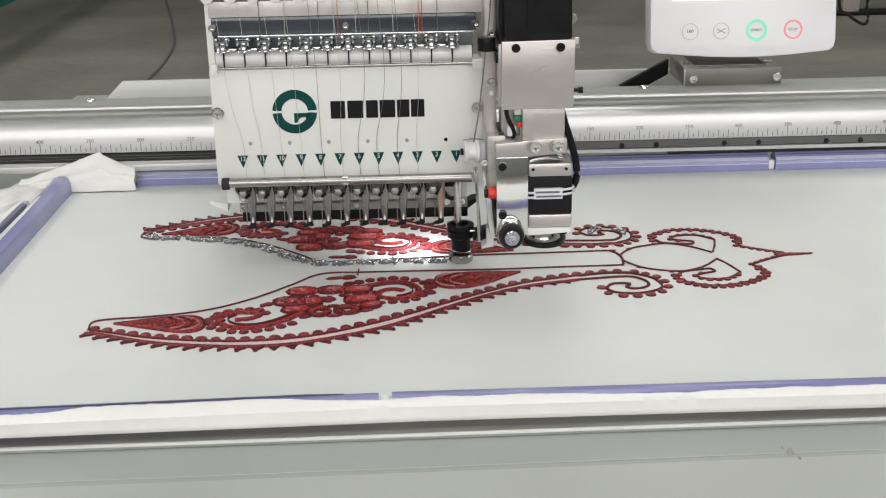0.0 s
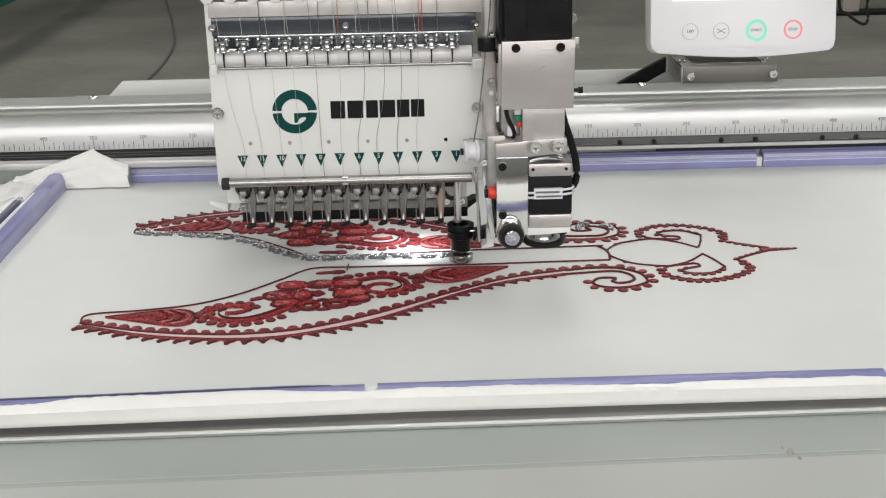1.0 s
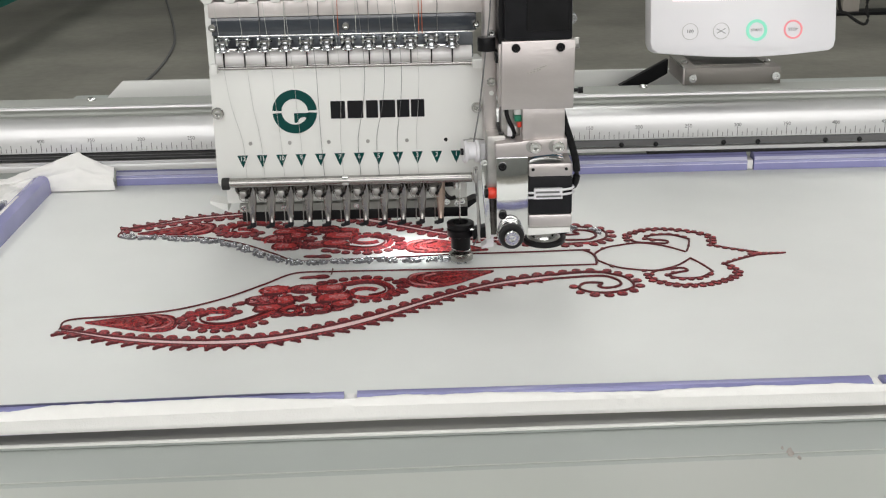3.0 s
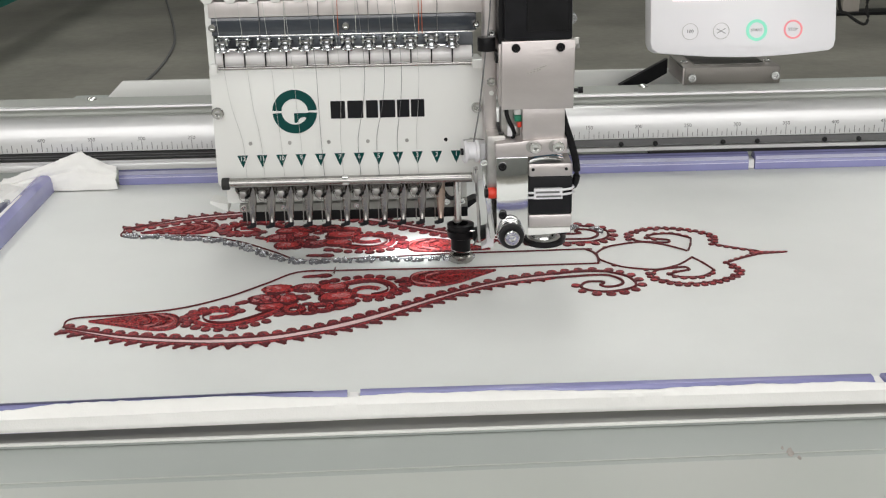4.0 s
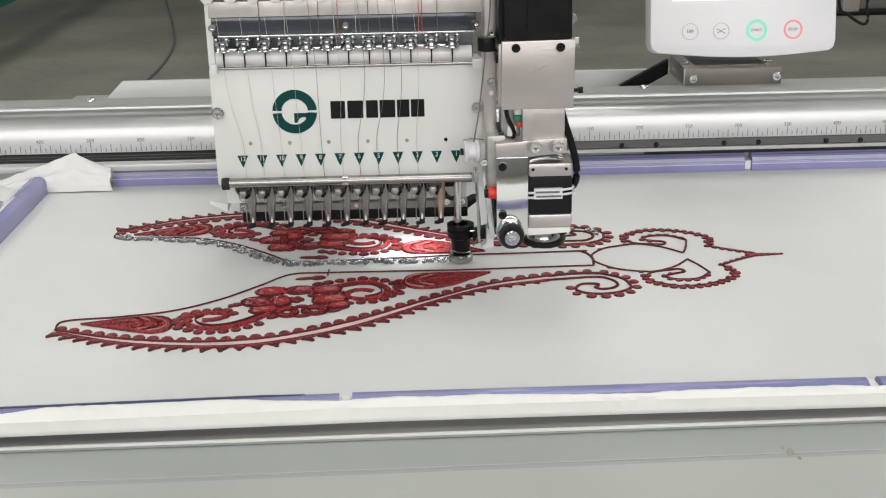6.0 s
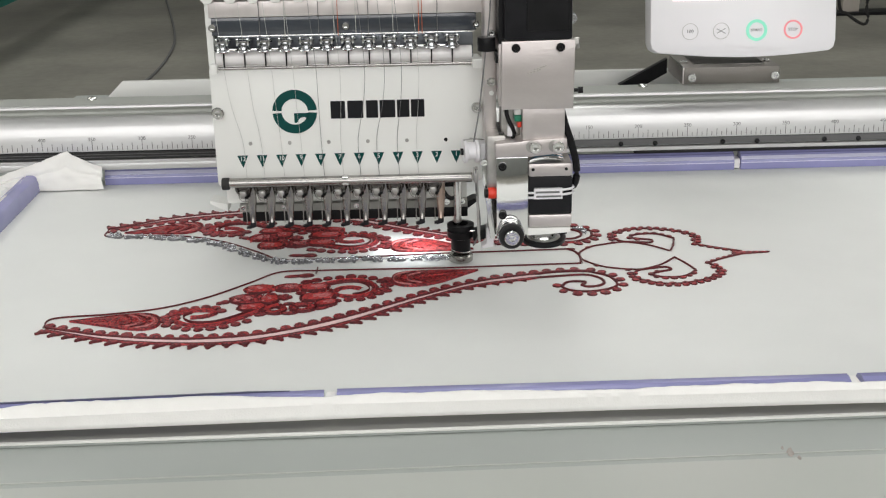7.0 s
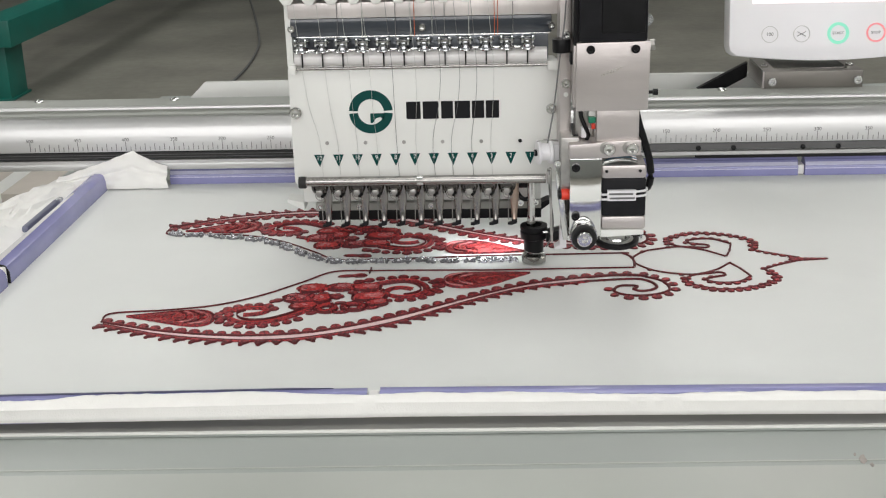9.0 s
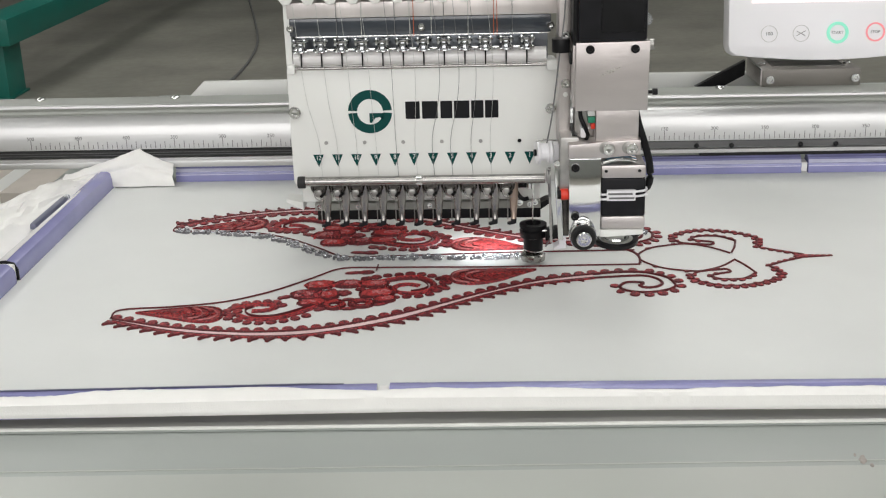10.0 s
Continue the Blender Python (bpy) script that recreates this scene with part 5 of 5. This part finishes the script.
part("connector", box(0.0700, 0.0752, DY + 0.007, DY + 0.016, 0.9918, 0.9985, 0.0005), WHITEP, dev)
part("wire_panel", box(0.0650, 0.0710, DY + 0.008, DY + 0.016, 0.9755, 0.9830, 0.0005), PANELW, dev)
cross = part("cross_plate", prism([(0.0556, 0.9622), (0.0750, 0.9618), (0.1080, 0.9645), (0.1078, 0.9758), (0.0900, 0.9752), (0.0556, 0.9725)], "y", DY - 0.002, DY + 0.040, 0.0008), ALUV, dev, "machined aluminium cross plate")
for x in (0.0845, 0.1010):
    part("bolt_recess", cyl((x - 0.0022, DY - 0.0024, 0.9702), (0, -1, 0), 0.0046, 0.0006, 22), STEELD, cross)
    bolt("plate_bolt", (x, DY - 0.002, 0.9700), (0, -1, 0), 0.0046, 0.0048, STEEL, cross, "large steel socket bolt")
part("slot_shadow", box(0.0590, 0.0630, 0.872, 0.910, 0.9761, 0.9768), BLACK, dev)
pol = part("polished_plate", box(0.0563, 0.0796, DY - 0.001, DY + 0.006, 0.9020, 0.9620, 0.0006), CHROME, dev, "mirror-polished steel plate")
for x, z in ((0.0606, 0.9555), (0.0606, 0.9182)):
    bolt("plate_bolt", (x, DY - 0.001, z), (0, -1, 0), 0.0031, 0.0028, BLACK, pol, "black socket bolt")
# stepper motor
sm2 = thing("stepper_motor", (0.097, 0.88, 0.905), "black and silver stepper motor with white type label", "motor")
part("end_cap", box(0.0800, 0.1130, DY + 0.002, DY + 0.036, 0.9455, 0.9560, 0.0025), ALUV, sm2, "silver motor end cap")
part("motor_core", box(0.0803, 0.1128, DY + 0.0025, DY + 0.0355, 0.9165, 0.9456, 0.0015), BLACKM, sm2, "black laminated motor body")
part("end_cap", box(0.0800, 0.1130, DY + 0.002, DY + 0.036, 0.9062, 0.9166, 0.0025), ALUV, sm2, "silver motor end cap")
for x in (0.0835, 0.1080):
    part("cap_hole", cyl((x, DY + 0.0014, 0.9515), (0, 1, 0), 0.0012, 0.002, 12), BLACK, sm2)
for z in (0.9312, 0.9348):
    part("tie", tube([(0.0798, DY + 0.006, z - 0.0014), (0.0810, DY + 0.0012, z - 0.0012), (0.0950, DY + 0.0014, z), (0.1120, DY + 0.0012, z + 0.0018), (0.1138, DY + 0.008, z + 0.0020)], 0.0009, 0.004, 6), PANELW, sm2, "white cable tie")
lab = part("type_label", box(0.0842, 0.1052, DY - 0.0002, DY + 0.003, 0.9292, 0.9372), PANELW, sm2, "white type label")
for z, x0, x1 in ((0.9345, 0.0852, 0.1030), (0.9312, 0.0858, 0.1044)):
    part("label_line", box(x0, x1, DY - 0.0005, DY, z - 0.0007, z + 0.0007), GREYINK, lab, "dark unreadable printed line", smooth=False)
for k in range(4):
    part("winding", tube([(0.0805 + 0.002 * k, DY + 0.004 + 0.004 * k, 0.9570), (0.0880, DY + 0.003 + 0.004 * k, 0.9595), (0.0980, DY + 0.004 + 0.004 * k, 0.9598), (0.1060, DY + 0.008 + 0.004 * k, 0.9570)], 0.0014, 0.004, 8), COPPER if k % 2 else STEEL, sm2, "coiled blue-grey wire")
part("motor_shelf", prism([(0.0796, 0.9000), (0.1118, 0.9020), (0.1118, 0.9060), (0.0796, 0.9060)], "y", DY + 0.002, DY + 0.040, 0.0006), WHITEP, dev, "white motor shelf")
# roller and disc
rl = part("roller", lathe((0.0666, DY - 0.0080, 0.9040), (0.05, -1, 0.03), [(0.0093, -0.010), (0.0094, -0.004), (0.0094, 0.003), (0.0090, 0.004), (0.0084, 0.0040), (0.0074, 0.0025), (0.0046, 0.0012), (0.0002, 0.0012)], 30), RUBBER, dev, "black rubber roller")
part("roller_cap", lathe((0.0664, DY - 0.0125, 0.9046), (0.05, -1, 0.03), [(0.0056, -0.003), (0.0056, 0.0040), (0.0048, 0.0048), (0.0026, 0.0048), (0.0021, 0.0040), (0.0002, 0.0038)], 26), STEEL, rl, "polished steel cap")
part("roller_rim", lathe((0.0666, DY - 0.0080, 0.9040), (0.05, -1, 0.03), [(0.0101, -0.006), (0.0104, -0.004), (0.0104, -0.0008), (0.0098, 0.0004), (0.0088, 0.0004)], 34), STEEL, rl, "polished steel rim")
part("roller_housing", lathe((0.0662, DY + 0.022, 0.9040), (0, -1, 0), [(0.0085, 0), (0.0102, 0.001), (0.0102, 0.024), (0.0085, 0.025)], 28), STEEL, dev)
dk = part("disc", lathe((0.0930, 0.8760, 0.8915), (0, -0.10, 1), [(0.0150, 0), (0.0168, 0.0008), (0.0170, 0.0034), (0.0158, 0.0042), (0.0135, 0.0043), (0.0130, 0.0030)], 36), BLACK, dev, "black bobbin disc")
part("disc_face", lathe((0.0930, 0.8758, 0.8945), (0, -0.10, 1), [(0.0128, 0), (0.0128, 0.0008), (0.0100, 0.0016), (0.0085, 0.0052), (0.0070, 0.0062), (0.0002, 0.0064)], 30), STEEL, dk, "polished steel disc face")
part("disc_post", cyl((0.0930, 0.876, 0.8985), (0, 0, 1), 0.004, 0.007, 14), STEELD, dev)
part("shelf_foot", cyl((0.1075, DY + 0.008, 0.8995), (0, 0, 1), 0.0026, 0.003, 12), BLACK, dev)
# red knob, reel, levers
part("red_knob", cyl((0.0502, 0.866, 0.9330), (1, 0.1, 0), 0.0042, 0.0058, 22, bev=0.0008), REDP, dev, "bright red knob")
part("knob_collar", cyl((0.0480, 0.866, 0.9330), (1, 0.1, 0), 0.0036, 0.0024, 20), BLACK, dev)
reel = part("reel", lathe((0.0330, 0.888, 0.9600), (1, 0.15, 0), [(0.0088, 0), (0.0092, 0.0008), (0.0088, 0.0024), (0.0066, 0.0030), (0.0066, 0.0085), (0.0090, 0.0092), (0.0094, 0.0110), (0.0080, 0.0122), (0.0030, 0.0126)], 30), PANELW, dev, "white plastic thread reel")
part("reel_hub", cyl((0.0312, 0.888, 0.9595), (1, 0.15, 0), 0.0026, 0.003, 14), BLACK, reel)
part("reel_wire", tube([(0.0330, 0.882, 0.9700), (0.0400, 0.880, 0.9712), (0.0480, 0.882, 0.9700), (0.0470, 0.888, 0.9690), (0.0380, 0.890, 0.9695)], 0.0004, 0.003, 6), STEELD, dev)
part("reel_bracket", box(0.0455, 0.0500, 0.886, 0.905, 0.948, 0.966, 0.001), PANELW, dev)
lv2 = part("link_lever", prism([(0.0462, 0.9570), (0.0500, 0.9570), (0.0545, 0.9150), (0.0560, 0.8950), (0.0522, 0.8950), (0.0500, 0.9150), (0.0470, 0.9400)], "y", 0.872, 0.876, 0.0006), STEEL, dev, "polished link lever")
bolt("lever_screw", (0.0480, 0.872, 0.9555), (0, -1, 0), 0.0026, 0.002, STEEL, lv2)
part("thin_lever", prism([(0.0420, 0.9480), (0.0440, 0.9480), (0.0448, 0.9000), (0.0455, 0.8880), (0.0438, 0.8880), (0.0430, 0.9000)], "y", 0.886, 0.888), STEELD, dev)
part("link_block", box(0.0405, 0.0440, 0.880, 0.890, 0.9370, 0.9470, 0.0008), STEELD, dev)
part("cord_tube", tube([(0.0420, 0.880, 0.9480), (0.0425, 0.884, 0.9300), (0.0455, 0.900, 0.9050), (0.0460, 0.916, 0.8850), (0.0420, 0.930, 0.8700)], 0.0007, 0.004, 6), THREAD, dev, "dark cord to the foot")
part("guide_foot", prism([(0.0510, 0.8950), (0.0565, 0.8950), (0.0565, 0.8790), (0.0470, 0.8770), (0.0470, 0.8790), (0.0510, 0.8815)], "y", 0.900, 0.912, 0.0006), PANELW, dev, "pale guide foot")
part("support_link", box(0.0520, 0.0590, 0.878, 0.912, 0.8960, 0.9480, 0.001), DARKST, dev)
part("motor_cable", tube([(0.1040, DY + 0.012, 0.9990), (0.1068, DY + 0.010, 0.9860), (0.1120, DY + 0.010, 0.9700), (0.1158, DY + 0.010, 0.9560), (0.1168, DY + 0.010, 0.9440), (0.1150, DY + 0.012, 0.9360), (0.1110, DY + 0.018, 0.9330)], 0.0028, 0.004, 10), BLACK, dev, "black sleeved motor cable")

# ---- control panel ----
pan = thing("control_panel", (0.305, 1.13, 0.98), "white touch-screen control panel with lit start and stop buttons", "control panel")
PYP = 1.13
tilt = Matrix.Translation((0.305, PYP, 0.981)) @ Matrix.Rotation(radians(-10), 4, "X") @ Matrix.Translation((-0.305, -PYP, -0.981))


def tilted(bm):
    bmesh.ops.transform(bm, verts=bm.verts, matrix=tilt)
    return bm


out = [(0.2190, 1.20), (0.2190, 0.9960), (0.2205, 0.9900), (0.2262, 0.9860)] + [(0.2262 + 0.163 * k / 12, 0.9860 - 0.0052 * math.sin(math.pi * k / 12) - 0.0008 * k / 12) for k in range(1, 12)] + [(0.3885, 0.9852), (0.3925, 0.9885), (0.3940, 0.9950), (0.3940, 1.20)]
body = part("panel_body", tilted(prism(out, "y", PYP, PYP + 0.028, 0.0022)), PANELW, pan)
part("screen", tilted(box(0.2400, 0.3730, PYP - 0.0006, PYP + 0.002, 1.0335, 1.16)), SCREEN, body, "lit pinkish touch screen")
part("panel_mount", tilted(box(0.28, 0.33, PYP + 0.028, PYP + 0.045, 1.08, 1.15, 0.003)), BLACK, pan)
part("panel_arm", tube([(0.305, PYP + 0.02, 1.13), (0.305, PYP + 0.14, 1.24), (0.20, 1.38, 1.25), (0.025, 1.42, 1.18)], 0.016, 0.03, 12), PANELW, pan, "tubular panel arm")


def ring(name, x, z, r, w, mat, label):
    pts = [(x + (r + w) * math.cos(a), z + (r + w) * math.sin(a)) for a in (k * math.tau / 32 for k in range(32))]
    bm = bmesh.new()
    o = [bm.verts.new((p[0], PYP - 0.0009, p[1])) for p in pts]
    i = [bm.verts.new((x + (p[0] - x) * r / (r + w), PYP - 0.0009, z + (p[1] - z) * r / (r + w))) for p in pts]
    o2 = [bm.verts.new(v.co + Vector((0, 0.0014, 0))) for v in o]
    i2 = [bm.verts.new(v.co + Vector((0, 0.0014, 0))) for v in i]
    for k in range(32):
        j = (k + 1) % 32
        bm.faces.new((o[k], o[j], i[j], i[k]))
        bm.faces.new((o[k], o2[k], o2[j], o[j]))
        bm.faces.new((i[k], i[j], i2[j], i2[k]))
    return part(name, tilted(bm), mat, body, label)


BZ = 1.0052
for x, w, mat, text, ink, label in ((0.2563, 0.0004, STEELD, "100", GREYINK, "grey ringed button"), (0.2855, 0.0004, STEELD, "", GREYINK, "grey ringed button"),
                                    (0.3188, 0.0028, RINGG, "START", GREYINK, "green lit button ring"), (0.3532, 0.0016, RINGR, "STOP", GREYINK, "red lit button ring")):
    ring("button_ring", x, BZ, 0.0072, w, mat, label)
    if text:
        part("button_text", tilted(letters(text, 0.0046 if len(text) < 4 else 0.0036, (x, PYP - 0.0003, BZ), (90, 0, 0))), ink, body, "small printed button word", smooth=False)
    else:
        for s in (1, -1):
            part("button_icon", tilted(prism([(x - 0.004, BZ - 0.0024 * s), (x + 0.004, BZ + 0.0020 * s), (x + 0.004, BZ + 0.0026 * s), (x - 0.004, BZ - 0.0018 * s)], "y", PYP - 0.0006, PYP + 0.001)), GREYINK, body, "small grey icon", smooth=False)

# ---- background of the hall ----
gm = thing("green_machine", (-2.6, 6.0, 0), "teal-green painted steel machine frame on the floor", "machine")
part("post", box(-2.46, -2.353, 5.70, 5.92, 0.0, 0.268, 0.008), GREENM, gm)
part("post_foot", box(-2.48, -2.343, 5.68, 5.94, 0.0, 0.012, 0.003), GREENM, gm)
part("long_beam", box(-2.46, -2.285, 5.62, 13.0, 0.27, 0.40, 0.012), GREENM, gm)
tagged(part("floor_cable", tube([(-2.05, 9.9, 0.008), (-1.8635, 9.20, 0.008), (-1.497, 7.58, 0.008), (-1.381, 6.86, 0.008), (-1.345, 6.12, 0.008), (-1.40, 5.3, 0.008)], 0.007, 0.1, 8), THREAD), "thin black cable lying on the concrete floor", "cable")
cb = thing("cardboard_box", (-1.6, 4.25, 0), "pale cardboard box standing on the concrete floor", "box")
part("carton", box(-2.0, -1.30, 3.75, 4.35, 0, 0.10, 0.004), BOXM, cb)
part("tape", box(-1.69, -1.63, 3.7485, 4.3515, 0.01, 0.1008), WHITEP, cb)
st = thing("steel_stand", (2.73, 7.66, 0), "pale steel stand with a dark foot on the floor", "stand")
part("leg", box(2.68, 2.785, 7.63, 7.73, 0.02, 1.2, 0.004), BOXM, st)
part("foot", box(2.55, 3.20, 7.60, 7.76, 0.0, 0.02, 0.004), BLACK, st)
part("hanging_cable", tube([(2.68, 7.62, 1.1), (2.50, 7.2, 1.0), (2.39, 6.9, 0.7), (2.399, 6.9, 0.200), (2.455, 6.9, 0.1195), (2.552, 6.9, 0.0596), (2.575, 6.9, 0.10), (2.562, 6.9, 0.196), (2.60, 6.9, 0.7), (2.70, 7.3, 1.0), (2.75, 7.64, 1.1)], 0.009, 0.02, 8), RUBBER, st, "black cable hanging in a loop")

for x in (-3.0, 0.2, 3.4):
    for y in (-1.2, 2.4, 6.0):
        f = thing("ceiling_lamp", (x, y, 4.6), "long white fluorescent ceiling lamp", "ceiling lamp", "ceiling lamps")
        part("housing", box(x - 0.2, x + 0.2, y - 1.25, y + 1.25, 4.40, 4.599, 0.01), WHITEP, f)
        for o in (-0.09, 0.09):
            part("tube", cyl((x + o, y - 1.2, 4.37), (0, 1, 0), 0.018, 2.4, 12), TUBEM, f, "lit fluorescent tube")


# ---- what moves ----
def shifted(base, use_x):
    return [(t, pose(base[0] + (dx if use_x else 0), base[1] + dy, base[2])) for t, dx, dy in SHIFT]


def cord_pieces():
    """Short lengths of silver cord that wait under the foot and then travel with the fabric."""
    out = []
    for k in range(5):
        u0 = 0.2735 + 0.0072 * k
        base = on_fabric(u0 + 0.0036, 0.0158)
        bm = bmesh.new()
        silver_bits(bm, [(u0, 0.0158), (u0 + 0.0036, 0.0162), (u0 + 0.0070, 0.0157)], near_side)
        c = thing("cord_piece", base, "short sparkling length of freshly sewn silver cord", "cord", "fresh silver cord")
        part("strand", bm, SILVER, c)
        out.append((c, base))
    return out


PIECES = cord_pieces()
# times at which the needle bar is down
DOWN = {0.0, 0.4, 0.5, 0.9, 1.0, 1.4, 1.9, 2.0, 2.4, 2.5, 2.6, 2.7, 3.1, 3.2, 3.5, 3.9, 4.0, 4.4, 4.5, 4.9, 5.0, 5.2, 5.5, 6.0, 6.4, 6.8, 6.9, 7.0, 7.3, 7.4, 7.5, 7.9, 8.4, 8.5, 8.8, 8.9, 9.0, 9.1, 9.2, 9.5, 9.7}


def motions():
    walk(fabric, shifted(fabric.location.copy(), True))
    walk(frame_thing, shifted(frame_thing.location.copy(), True))
    walk(gantry, shifted(gantry.location.copy(), False))
    hold = Vector((0.0322, 0.9486, ZF))
    for c, base in PIECES:
        rows, sewn = [], False
        for t, dx, dy in SHIFT:
            sewn = sewn or base.x + dx < hold.x
            p = base + Vector((dx, dy, 0)) if sewn else hold
            rows.append((t, pose(p.x, p.y, ZF)))
        c.location.z = ZF
        walk(c, rows)
    pivot = Matrix.Translation(Vector((0.048, 0.874, 0.9555)) - dev.location)
    walk(lv2, [(k / 10, pivot @ pose(0, 0, 0, 0, 0.0 if k / 10 in DOWN else 3.0, 0) @ pivot.inverted()) for k in range(101)])
    walk(nb, [(k / 10, pose(0, 0, 0.0 if k / 10 in DOWN else 0.034)) for k in range(101)])
    walk(ft, [(k / 10, pose(0, 0, 0.0 if k / 10 in DOWN else 0.0012)) for k in range(101)])


motions()
